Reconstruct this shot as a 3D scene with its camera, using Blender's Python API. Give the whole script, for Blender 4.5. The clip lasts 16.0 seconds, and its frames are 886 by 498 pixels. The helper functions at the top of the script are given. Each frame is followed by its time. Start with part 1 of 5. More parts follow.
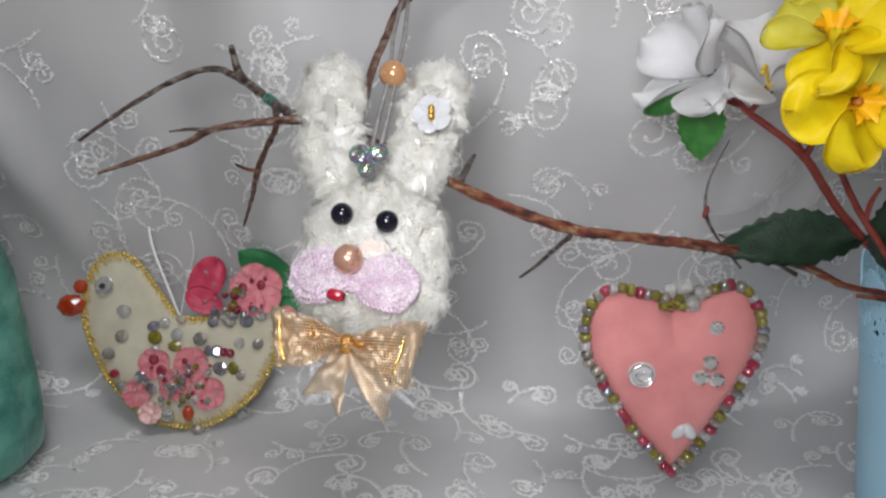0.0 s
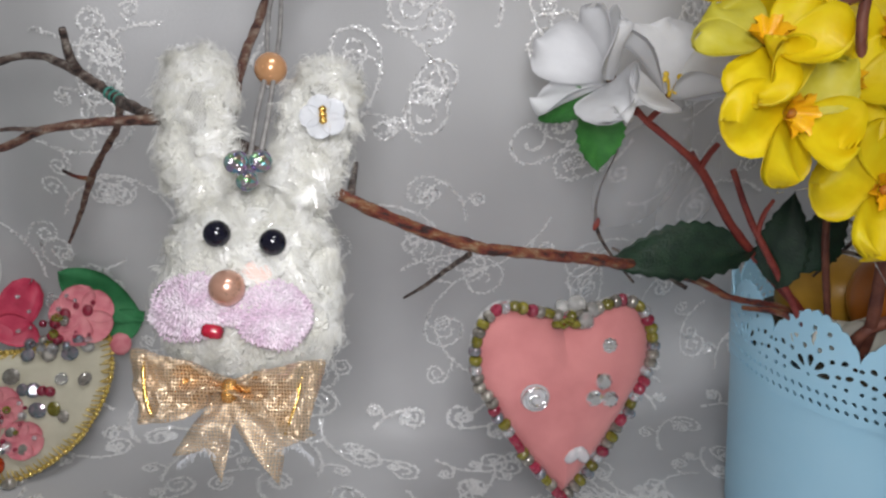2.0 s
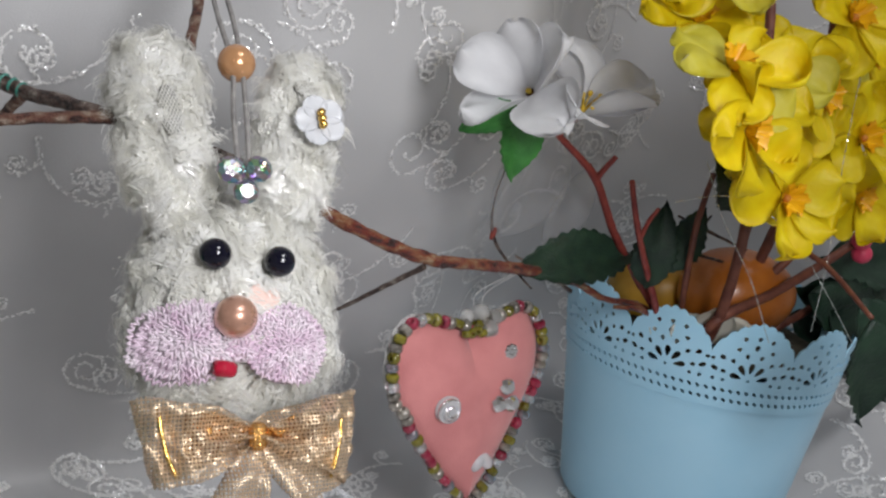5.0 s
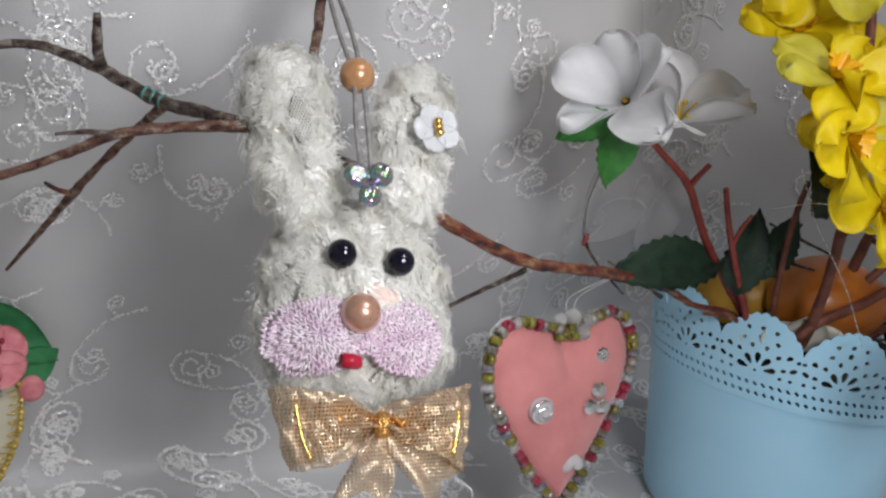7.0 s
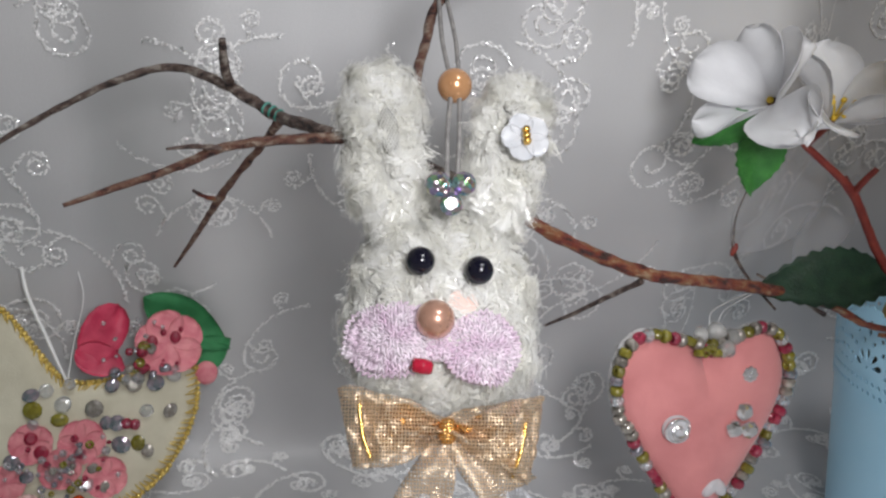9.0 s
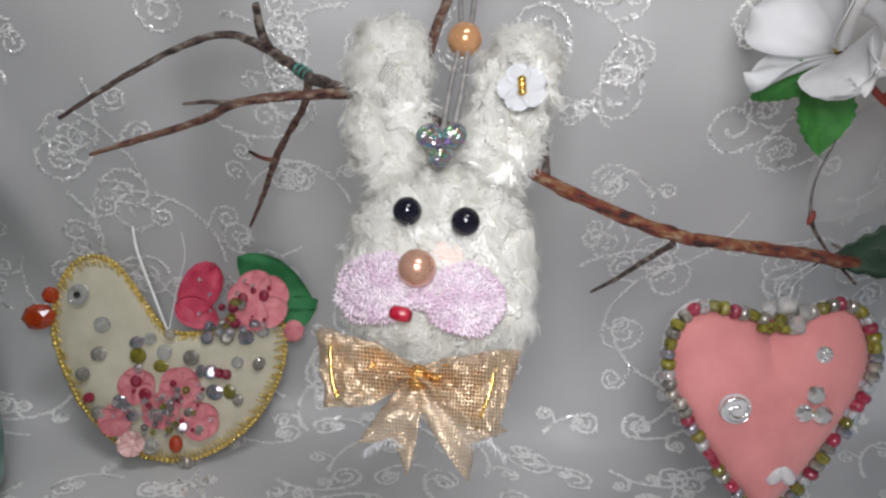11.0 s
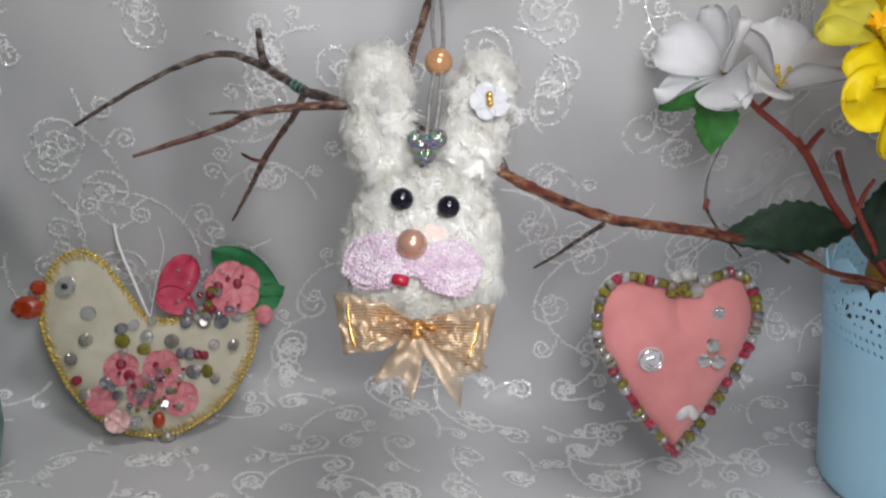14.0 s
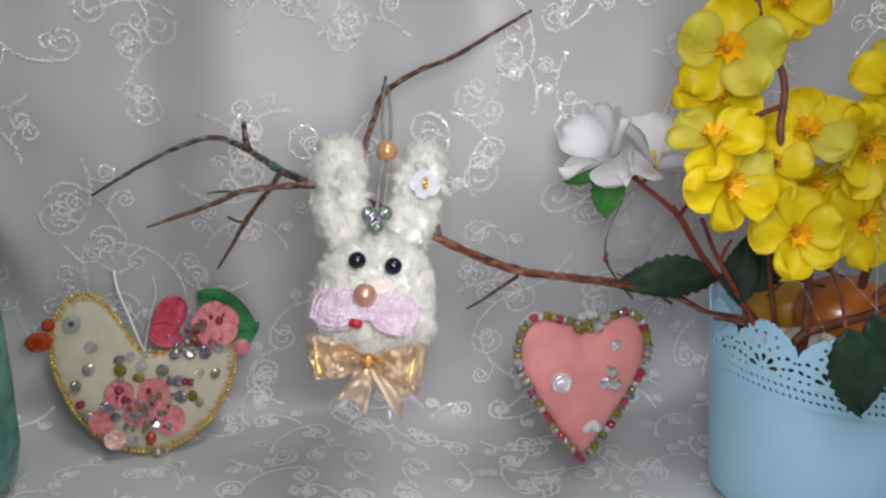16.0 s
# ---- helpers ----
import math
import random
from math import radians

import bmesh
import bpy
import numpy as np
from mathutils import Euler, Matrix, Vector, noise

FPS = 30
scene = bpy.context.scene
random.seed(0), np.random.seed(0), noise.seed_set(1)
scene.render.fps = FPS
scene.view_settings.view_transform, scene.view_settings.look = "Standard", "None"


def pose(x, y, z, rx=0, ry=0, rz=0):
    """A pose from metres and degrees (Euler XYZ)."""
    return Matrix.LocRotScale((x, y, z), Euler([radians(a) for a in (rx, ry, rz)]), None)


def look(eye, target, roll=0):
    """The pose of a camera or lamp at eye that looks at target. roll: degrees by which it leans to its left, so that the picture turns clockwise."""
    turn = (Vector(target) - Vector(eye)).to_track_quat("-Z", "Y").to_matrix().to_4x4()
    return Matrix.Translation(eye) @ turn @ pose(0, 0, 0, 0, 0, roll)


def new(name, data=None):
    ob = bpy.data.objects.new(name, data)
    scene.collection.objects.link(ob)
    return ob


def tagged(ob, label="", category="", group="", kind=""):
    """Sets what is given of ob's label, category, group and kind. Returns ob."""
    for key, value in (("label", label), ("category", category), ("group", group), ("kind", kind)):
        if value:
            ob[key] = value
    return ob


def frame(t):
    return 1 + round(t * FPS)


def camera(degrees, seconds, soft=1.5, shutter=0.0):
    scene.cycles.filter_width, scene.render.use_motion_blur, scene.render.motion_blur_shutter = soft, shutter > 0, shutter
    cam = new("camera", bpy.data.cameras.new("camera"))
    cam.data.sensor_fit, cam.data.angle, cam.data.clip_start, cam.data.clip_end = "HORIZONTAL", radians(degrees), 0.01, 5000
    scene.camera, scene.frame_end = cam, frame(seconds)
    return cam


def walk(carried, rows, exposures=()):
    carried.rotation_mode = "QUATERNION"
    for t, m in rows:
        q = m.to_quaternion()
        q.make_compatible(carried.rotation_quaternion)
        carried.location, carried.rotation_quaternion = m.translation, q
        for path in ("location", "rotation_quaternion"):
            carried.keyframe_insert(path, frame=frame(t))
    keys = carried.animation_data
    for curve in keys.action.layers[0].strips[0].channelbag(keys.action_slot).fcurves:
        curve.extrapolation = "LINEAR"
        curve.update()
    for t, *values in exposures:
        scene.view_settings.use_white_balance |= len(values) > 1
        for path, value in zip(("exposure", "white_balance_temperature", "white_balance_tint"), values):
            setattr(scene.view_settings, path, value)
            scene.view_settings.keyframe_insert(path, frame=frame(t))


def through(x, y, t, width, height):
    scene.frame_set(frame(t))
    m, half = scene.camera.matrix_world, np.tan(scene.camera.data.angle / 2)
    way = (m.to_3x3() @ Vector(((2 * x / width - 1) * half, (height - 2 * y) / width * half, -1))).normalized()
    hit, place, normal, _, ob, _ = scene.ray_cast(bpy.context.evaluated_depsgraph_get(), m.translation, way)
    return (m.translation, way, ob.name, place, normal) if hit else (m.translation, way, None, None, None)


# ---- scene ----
cam = camera(56.0, 16.0, soft=2.4)
METRES, EYE, TILT, LEAN, TURN = 0.45, 0.2465, -18.0, 0.0, 0.0
ROWS = [
    (0.0, 0.0, 0.0, 0.0, 0.0, 0.0, -0.0),
    (0.5, 0.0104, 0.0269, 0.0022, -1.03, -0.44, 0.06),
    (1.0, -0.0013, 0.0472, 0.0034, -3.96, 0.09, 0.28),
    (1.5, -0.0251, 0.0668, 0.0081, -8.1, 0.32, 0.59),
    (2.0, -0.055, 0.0839, 0.0144, -12.96, 0.01, 0.89),
    (2.5, -0.0876, 0.0962, 0.0161, -17.75, -0.18, 1.25),
    (3.0, -0.1212, 0.1154, 0.016, -22.44, -0.2, 1.87),
    (3.5, -0.157, 0.1386, 0.0209, -27.11, -0.38, 2.37),
    (6.0, -0.2788, 0.2095, 0.0217, -38.4, 0.18, 2.68),
    (6.5, -0.2864, 0.2051, 0.0215, -36.07, 0.34, 2.48),
    (7.0, -0.2821, 0.1931, 0.0206, -32.3, 0.74, 2.19),
    (7.5, -0.2633, 0.1833, 0.0256, -27.75, 0.68, 1.89),
    (8.0, -0.2444, 0.175, 0.0287, -23.82, 0.73, 1.59),
    (8.5, -0.226, 0.1656, 0.0267, -20.28, 1.02, 1.2),
    (9.0, -0.1996, 0.1529, 0.0228, -16.17, 1.21, 0.71),
    (9.5, -0.1714, 0.1442, 0.0193, -12.22, 1.17, 0.35),
    (12.0, -0.0509, 0.1197, -0.0196, -0.57, -0.04, -1.15),
    (12.5, -0.0696, 0.1066, -0.0282, -2.72, -0.28, -0.55),
    (13.0, -0.1028, 0.0837, -0.032, -5.73, 0.18, -0.14),
    (13.5, -0.1306, 0.0519, -0.0261, -7.95, 0.57, 0.27),
    (14.0, -0.1509, 0.0093, -0.021, -9.71, 0.91, 0.45),
    (14.5, -0.1592, -0.0378, -0.0131, -10.59, 1.08, 0.55),
    (15.0, -0.163, -0.0849, -0.0069, -11.12, 1.43, 0.61),
    (15.5, -0.1627, -0.1309, -0.0025, -11.52, 1.95, 0.6),
    (16.0, -0.1645, -0.1779, 0.0007, -12.14, 2.54, 0.59),
]
walk(cam, [(t, pose(0, 0, EYE, TILT, LEAN, TURN) @ pose(METRES * x, METRES * y, METRES * z, 90 + pitch, roll, yaw)) for t, x, y, z, yaw, pitch, roll in ROWS],
     exposures=[(0.0, 0.0), (1.5, -0.02), (2.5, -0.18), (3.5, -0.24), (6.0, -0.12), (7.5, -0.12), (9.0, -0.07), (12.0, -0.02), (14.0, -0.02), (16.0, -0.04)])

# ---- light: a small bright lamp held near the camera, an added overhead fill, a dim room ----
world = bpy.data.worlds.new("room_air")
world.use_nodes = True
world.node_tree.nodes["Background"].inputs[0].default_value = (0.75, 0.82, 1.0, 1)
world.node_tree.nodes["Background"].inputs[1].default_value = 0.18
scene.world = world


def area_lamp(name, eye, target, size, watts, colour, spread=180):
    d = bpy.data.lights.new(name, "AREA")
    d.shape, d.size, d.energy, d.color = "DISK", size, watts, colour
    d.spread = radians(spread)
    o = new(name, d)
    o.matrix_world = look(eye, target)
    return o


area_lamp("hand_light", (-0.030, -0.008, 0.296), (0.085, 0.36, 0.10), 0.10, 0.45, (0.97, 0.97, 1.0), 125)
# unseen overhead lamp, added to fill the shade; no such source is known
area_lamp("ceiling_light", (0.25, -0.50, 1.88), (0.05, 0.2, 0.0), 0.70, 21.0, (0.95, 0.965, 1.0))


# ---- materials ----
def nodes_of(name):
    m = bpy.data.materials.new(name)
    m.use_nodes = True
    return m, m.node_tree.nodes, m.node_tree.links, m.node_tree.nodes["Principled BSDF"]


def ramp2(n, l, source, a, b, lo=0.35, hi=0.65):
    r = n.new("ShaderNodeValToRGB")
    r.color_ramp.elements[0].position, r.color_ramp.elements[1].position = lo, hi
    r.color_ramp.elements[0].color, r.color_ramp.elements[1].color = (*a, 1), (*b, 1)
    l.new(source, r.inputs[0])
    return r.outputs[0]


def tex(n, l, kind, scale, detail=3.0):
    c = n.new("ShaderNodeTexCoord")
    t = n.new("ShaderNodeTexNoise" if kind == "noise" else "ShaderNodeTexVoronoi")
    t.inputs["Scale"].default_value = scale
    if kind == "noise":
        t.inputs["Detail"].default_value = detail
    l.new(c.outputs["Object"], t.inputs["Vector"])
    return t.outputs[0]


def surface(name, a, b, rough=0.6, metal=0.0, scale=150.0, grain=900.0, bump=0.3, depth=0.0004, sheen=0.0, trans=0.0, ior=1.45,
            coat=0.0, rnd=0.0, spec=0.5, sss=0.0, island=False, through=0.0):
    """Two-scale colour variation, fine relief, and piece-to-piece change of tone."""
    m, n, l, p = nodes_of(name)
    col = ramp2(n, l, tex(n, l, "noise", scale), a, b)
    if rnd:
        src = n.new("ShaderNodeNewGeometry").outputs["Random Per Island"] if island else n.new("ShaderNodeObjectInfo").outputs["Random"]
        h = n.new("ShaderNodeHueSaturation")
        mr = n.new("ShaderNodeMapRange")
        mr.inputs[3].default_value, mr.inputs[4].default_value = 1 - rnd, 1 + rnd
        l.new(src, mr.inputs[0])
        l.new(mr.outputs[0], h.inputs["Value"])
        l.new(col, h.inputs["Color"])
        col = h.outputs[0]
    l.new(col, p.inputs["Base Color"])
    g = tex(n, l, "noise", grain, 4)
    rr = n.new("ShaderNodeMapRange")
    rr.inputs[3].default_value, rr.inputs[4].default_value = max(0.02, rough - 0.12), min(1, rough + 0.12)
    l.new(g, rr.inputs[0])
    l.new(rr.outputs[0], p.inputs["Roughness"])
    p.inputs["Metallic"].default_value = metal
    p.inputs["Sheen Weight"].default_value = sheen
    p.inputs["Transmission Weight"].default_value = trans
    p.inputs["IOR"].default_value = ior
    p.inputs["Coat Weight"].default_value = coat
    p.inputs["Specular IOR Level"].default_value = spec
    p.inputs["Subsurface Weight"].default_value = sss
    p.inputs["Subsurface Radius"].default_value = (0.004, 0.003, 0.002)
    p.inputs["Subsurface Scale"].default_value = 1.0
    if through:
        # thin stuff that lets light pass
        tl, mx = n.new("ShaderNodeBsdfTranslucent"), n.new("ShaderNodeMixShader")
        mx.inputs[0].default_value = through
        l.new(col, tl.inputs["Color"])
        l.new(p.outputs[0], mx.inputs[1]), l.new(tl.outputs[0], mx.inputs[2])
        l.new(mx.outputs[0], n["Material Output"].inputs["Surface"])
    if bump:
        bn = n.new("ShaderNodeBump")
        bn.inputs["Strength"].default_value, bn.inputs["Distance"].default_value = bump, depth or 0.0004
        l.new(g, bn.inputs["Height"])
        l.new(bn.outputs[0], p.inputs["Normal"])
    return m


def gauze(name, colour, rough, metal, cover, threads=900.0, wander=3.4):
    """A see-through weave: threads of the given colour with open gaps between them."""
    m, n, l, p = nodes_of(name)
    p.inputs["Base Color"].default_value = (*colour, 1)
    p.inputs["Roughness"].default_value, p.inputs["Metallic"].default_value = rough, metal
    c = n.new("ShaderNodeTexCoord")
    waves = []
    for axis in ("X", "Y"):
        w = n.new("ShaderNodeTexWave")
        w.bands_direction = axis
        w.inputs["Scale"].default_value = threads
        w.inputs["Distortion"].default_value = wander
        w.inputs["Detail Scale"].default_value = 2.0
        l.new(c.outputs["Object"], w.inputs["Vector"])
        waves.append(w.outputs["Fac"])
    mx = n.new("ShaderNodeMath")
    mx.operation = "MAXIMUM"
    l.new(waves[0], mx.inputs[0]), l.new(waves[1], mx.inputs[1])
    mr = n.new("ShaderNodeMapRange")
    mr.inputs[1].default_value, mr.inputs[2].default_value = 1 - cover - 0.15, 1 - cover + 0.15
    mr.inputs[3].default_value, mr.inputs[4].default_value = 0.12, 1.0
    l.new(mx.outputs[0], mr.inputs[0])
    tr = n.new("ShaderNodeBsdfTransparent")
    mix = n.new("ShaderNodeMixShader")
    l.new(mr.outputs[0], mix.inputs[0]), l.new(tr.outputs[0], mix.inputs[1]), l.new(p.outputs[0], mix.inputs[2])
    l.new(mix.outputs[0], n["Material Output"].inputs["Surface"])
    bn = n.new("ShaderNodeBump")
    bn.inputs["Strength"].default_value, bn.inputs["Distance"].default_value = 0.6, 0.0003
    l.new(mx.outputs[0], bn.inputs["Height"]), l.new(bn.outputs[0], p.inputs["Normal"])
    return m


CLOTH = surface("ivory_satin_cloth", (0.51, 0.507, 0.515), (0.60, 0.595, 0.595), 0.38, scale=9, grain=1600, bump=0.35, depth=0.0003, sheen=0.2)
SILVER_THREAD = surface("silvery_embroidery_thread", (0.92, 0.91, 0.90), (0.98, 0.97, 0.96), 0.30, 0.0, 400, 2500, 0.2, rnd=0.1, island=True, spec=0.8)
# part of the stitches is bright foil
_n, _l = SILVER_THREAD.node_tree.nodes, SILVER_THREAD.node_tree.links
_g, _m = _n.new("ShaderNodeNewGeometry"), _n.new("ShaderNodeMath")
_m.operation = "GREATER_THAN"
_m.inputs[1].default_value = 0.74
_l.new(_g.outputs["Random Per Island"], _m.inputs[0])
_l.new(_m.outputs[0], _n["Principled BSDF"].inputs["Metallic"])
YARN = surface("white_plush_yarn", (0.87, 0.86, 0.80), (0.97, 0.965, 0.94), 0.24, 0, 140, 1400, 0.3, rnd=0.06, island=True, spec=1.0, through=0.42)
YARN_GLOSS = surface("glossy_yarn_loops", (0.88, 0.87, 0.82), (0.98, 0.975, 0.955), 0.16, 0.08, 140, 1400, 0.3, rnd=0.06, island=True, spec=1.0, through=0.3)
YARN_BASE = surface("cream_knit_backing", (0.80, 0.785, 0.70), (0.94, 0.93, 0.88), 0.26, 0, 120, 900, 1.0, 0.0022, sheen=0.3, spec=1.0, coat=0.4)
LILAC = surface("lilac_crochet_cotton", (0.73, 0.54, 0.68), (0.89, 0.79, 0.86), 0.22, 0, 160, 2200, 0.4, rnd=0.15, island=True, sheen=0.2, spec=0.9)
BLUSH = surface("peach_felt", (0.85, 0.62, 0.55), (0.9, 0.7, 0.63), 0.9, 0, 200, 1800, 0.5)
BLACK = surface("black_glass_bead", (0.004, 0.004, 0.01), (0.008, 0.008, 0.02), 0.05, 0, 100, 300, 0, spec=0.6)
PEARL = surface("peach_pearl", (0.56, 0.30, 0.21), (0.66, 0.38, 0.28), 0.3, 0.5, 120, 400, 0.03, coat=1.0)
PEARL_ORANGE = surface("apricot_pearl", (0.62, 0.31, 0.14), (0.72, 0.39, 0.19), 0.24, 0.35, 120, 400, 0.03, coat=1.0)
GLINT = surface("silvered_crystal", (0.90, 0.91, 0.92), (0.98, 0.98, 0.99), 0.05, 0.92, 700, 900, 0.2, coat=0.8)
BUBBLE = surface("clear_bubble_bead", (0.86, 0.85, 0.82), (0.95, 0.94, 0.92), 0.06, 0, 200, 700, 0.05, trans=0.72, ior=1.25, spec=0.8)
RED_BEAD = surface("red_glass_bead", (0.5, 0.01, 0.04), (0.62, 0.03, 0.07), 0.1, 0, 300, 900, 0.1, coat=0.5, trans=0.2)
GOLD = surface("gold_metal", (0.75, 0.48, 0.12), (0.9, 0.6, 0.2), 0.25, 1.0, 300, 1500, 0.2, rnd=0.15)
GOLD_THREAD = surface("gold_stitching", (0.48, 0.35, 0.08), (0.72, 0.55, 0.18), 0.28, 0.6, 500, 2500, 0.3, rnd=0.2)
GOLD_GAUZE = gauze("gold_organza_ribbon", (0.78, 0.60, 0.41), 0.30, 0.65, 0.28, 340, 1.6)
GOLD_GAUZE_DEEP = gauze("deep_gold_ribbon_fold", (0.78, 0.42, 0.13), 0.25, 0.75, 0.6, 340, 1.2)
WHITE_GAUZE = gauze("white_organza", (0.75, 0.74, 0.73), 0.5, 0.0, 0.24, 420)
SHEER = gauze("sheer_grey_organza", (0.50, 0.50, 0.52), 0.35, 0.1, -0.12, 520)
WHITE_PLASTIC = surface("white_sequin_plastic", (0.84, 0.86, 0.9), (0.9, 0.91, 0.94), 0.2, 0, 200, 900, 0.1, trans=0.35)
ROSE_PLASTIC = surface("clear_milky_plastic", (0.86, 0.88, 0.92), (0.94, 0.95, 0.97), 0.14, 0, 200, 900, 0.1, trans=0.4, spec=0.9)
CLEAR = surface("clear_faceted_bead", (0.85, 0.88, 0.9), (0.97, 0.97, 0.98), 0.05, 0, 300, 900, 0.1, trans=0.82, ior=1.5, spec=0.9, coat=0.6)
IRIS = surface("iridescent_bead", (0.16, 0.23, 0.25), (0.46, 0.38, 0.43), 0.1, 0.5, 420, 800, 0.1, trans=0.3, coat=0.7)
OLIVE_BEAD = surface("olive_glass_bead", (0.17, 0.15, 0.015), (0.32, 0.28, 0.04), 0.12, 0, 400, 900, 0.1, trans=0.3, coat=0.5, rnd=0.2)
PINK_BEAD = surface("cerise_glass_bead", (0.30, 0.015, 0.05), (0.52, 0.07, 0.12), 0.12, 0, 400, 900, 0.1, trans=0.3, coat=0.5, rnd=0.25)
SMOKE_BEAD = surface("smoky_sequin", (0.22, 0.2, 0.17), (0.42, 0.39, 0.35), 0.18, 0.4, 500, 900, 0.1, coat=0.4, rnd=0.3)
PINK_CLOTH = surface("coral_pink_fleece", (0.63, 0.225, 0.225), (0.72, 0.275, 0.27), 0.85, 0, 60, 1500, 0.5, sheen=0.4)
CREAM_FELT = surface("cream_felt", (0.54, 0.50, 0.38), (0.63, 0.59, 0.46), 0.9, 0, 70, 1600, 0.6, sheen=0.2)
PINK_FELT = surface("rose_pink_felt", (0.6, 0.16, 0.2), (0.72, 0.27, 0.29), 0.7, 0, 200, 1600, 0.5, rnd=0.12)
PALE_PINK = surface("pale_pink_resin", (0.8, 0.5, 0.48), (0.88, 0.6, 0.57), 0.3, 0, 200, 800, 0.15, coat=0.3)
CRIMSON = surface("crimson_satin", (0.5, 0.03, 0.08), (0.64, 0.07, 0.13), 0.4, 0, 150, 1500, 0.3)
MAROON = surface("maroon_paint", (0.22, 0.01, 0.03), (0.3, 0.02, 0.05), 0.4, 0, 200, 900, 0.2)
GREEN_FELT = surface("leaf_green_felt", (0.02, 0.15, 0.05), (0.04, 0.23, 0.08), 0.7, 0, 100, 1500, 0.5)
ORANGE_GEM = surface("orange_faceted_gem", (0.55, 0.05, 0.01), (0.76, 0.11, 0.02), 0.06, 0, 250, 500, 0.05, trans=0.5, ior=1.6)
POT_BLUE = surface("sky_blue_enamel", (0.36, 0.65, 0.84), (0.41, 0.69, 0.87), 0.38, 0, 25, 700, 0.08, 0.0002, coat=0.15)
def bark(name, stops, rough, slope, grain):
    """Peeling bark: long streaks of several tones with glossy and dull patches."""
    m, n, l, p = nodes_of(name)
    c, mp = n.new("ShaderNodeTexCoord"), n.new("ShaderNodeMapping")
    mp.vector_type = "TEXTURE"
    mp.inputs["Scale"].default_value = grain
    mp.inputs["Rotation"].default_value = (0.0, slope, 0.0)
    l.new(c.outputs["Object"], mp.inputs["Vector"])
    streak = n.new("ShaderNodeTexNoise")
    streak.inputs["Scale"].default_value, streak.inputs["Detail"].default_value = 1.0, 7.0
    l.new(mp.outputs[0], streak.inputs["Vector"])
    r = n.new("ShaderNodeValToRGB")
    e = r.color_ramp.elements
    e[0].position, e[0].color = 0.38, (*stops[0], 1)
    e[1].position, e[1].color = 0.66, (*stops[-1], 1)
    for k, col in enumerate(stops[1:-1]):
        e.new(0.46 + 0.10 * k).color = (*col, 1)
    l.new(streak.outputs[0], r.inputs[0])
    l.new(r.outputs[0], p.inputs["Base Color"])
    fine = tex(n, l, "noise", 1300.0, 4)
    mr = n.new("ShaderNodeMapRange")
    mr.inputs[3].default_value, mr.inputs[4].default_value = rough - 0.2, rough + 0.25
    l.new(fine, mr.inputs[0]), l.new(mr.outputs[0], p.inputs["Roughness"])
    add = n.new("ShaderNodeMath")
    l.new(streak.outputs[0], add.inputs[0]), l.new(fine, add.inputs[1])
    bn = n.new("ShaderNodeBump")
    bn.inputs["Strength"].default_value, bn.inputs["Distance"].default_value = 1.0, 0.0014
    l.new(add.outputs[0], bn.inputs["Height"]), l.new(bn.outputs[0], p.inputs["Normal"])
    return m


BARK = bark("brown_bark", ((0.03, 0.012, 0.010), (0.13, 0.05, 0.035), (0.17, 0.09, 0.06), (0.30, 0.23, 0.18)), 0.5, -0.25, (0.0042, 0.0030, 0.0022))
BARK_GREY = bark("grey_brown_bark", ((0.025, 0.016, 0.014), (0.09, 0.055, 0.045), (0.15, 0.11, 0.09), (0.32, 0.28, 0.24)), 0.5, -0.25, (0.0042, 0.0030, 0.0022))
BARK_RED = bark("red_brown_bark", ((0.030, 0.012, 0.010), (0.17, 0.026, 0.016), (0.22, 0.075, 0.028), (0.34, 0.23, 0.14)), 0.4, 0.28, (0.0060, 0.0034, 0.0024))
STEM_RED = surface("red_plastic_stem", (0.16, 0.02, 0.018), (0.27, 0.05, 0.035), 0.5, 0, 150, 900, 0.5, 0.0006)
STEM_BROWN = surface("brown_plastic_stem", (0.10, 0.028, 0.018), (0.18, 0.06, 0.035), 0.55, 0, 150, 900, 0.5, 0.0006)
YELLOW = surface("yellow_silk_petal", (0.82, 0.63, 0.004), (0.90, 0.76, 0.016), 0.45, 0, 110, 700, 0.35, 0.0006, rnd=0.08, through=0.42)
YELLOW_PALE = surface("pale_yellow_silk_petal", (0.68, 0.61, 0.04), (0.76, 0.71, 0.13), 0.45, 0, 110, 700, 0.35, 0.0006, rnd=0.06, through=0.5)
CORONA = surface("deep_yellow_corona", (0.70, 0.34, 0.004), (0.82, 0.48, 0.008), 0.35, 0, 150, 900, 0.4, 0.0006)
PISTIL = surface("brown_flower_heart", (0.38, 0.12, 0.01), (0.56, 0.24, 0.02), 0.6, 0, 300, 900, 0.4)
WHITE_PETAL = surface("white_silk_petal", (0.83, 0.83, 0.84), (0.92, 0.92, 0.93), 0.4, 0, 70, 700, 0.35, 0.0006, rnd=0.04, through=0.45)
CREAM_PETAL = surface("cream_silk_petal", (0.78, 0.74, 0.62), (0.86, 0.83, 0.74), 0.45, 0, 90, 700, 0.35, 0.0006, rnd=0.04, through=0.35)
STAMEN = surface("yellow_stamen", (0.7, 0.45, 0.02), (0.85, 0.6, 0.08), 0.5, 0, 300, 900, 0.3)
LEAF_DARK = surface("dark_green_silk_leaf", (0.006, 0.022, 0.013), (0.016, 0.044, 0.023), 0.5, 0, 130, 900, 0.5, 0.0008, rnd=0.2)
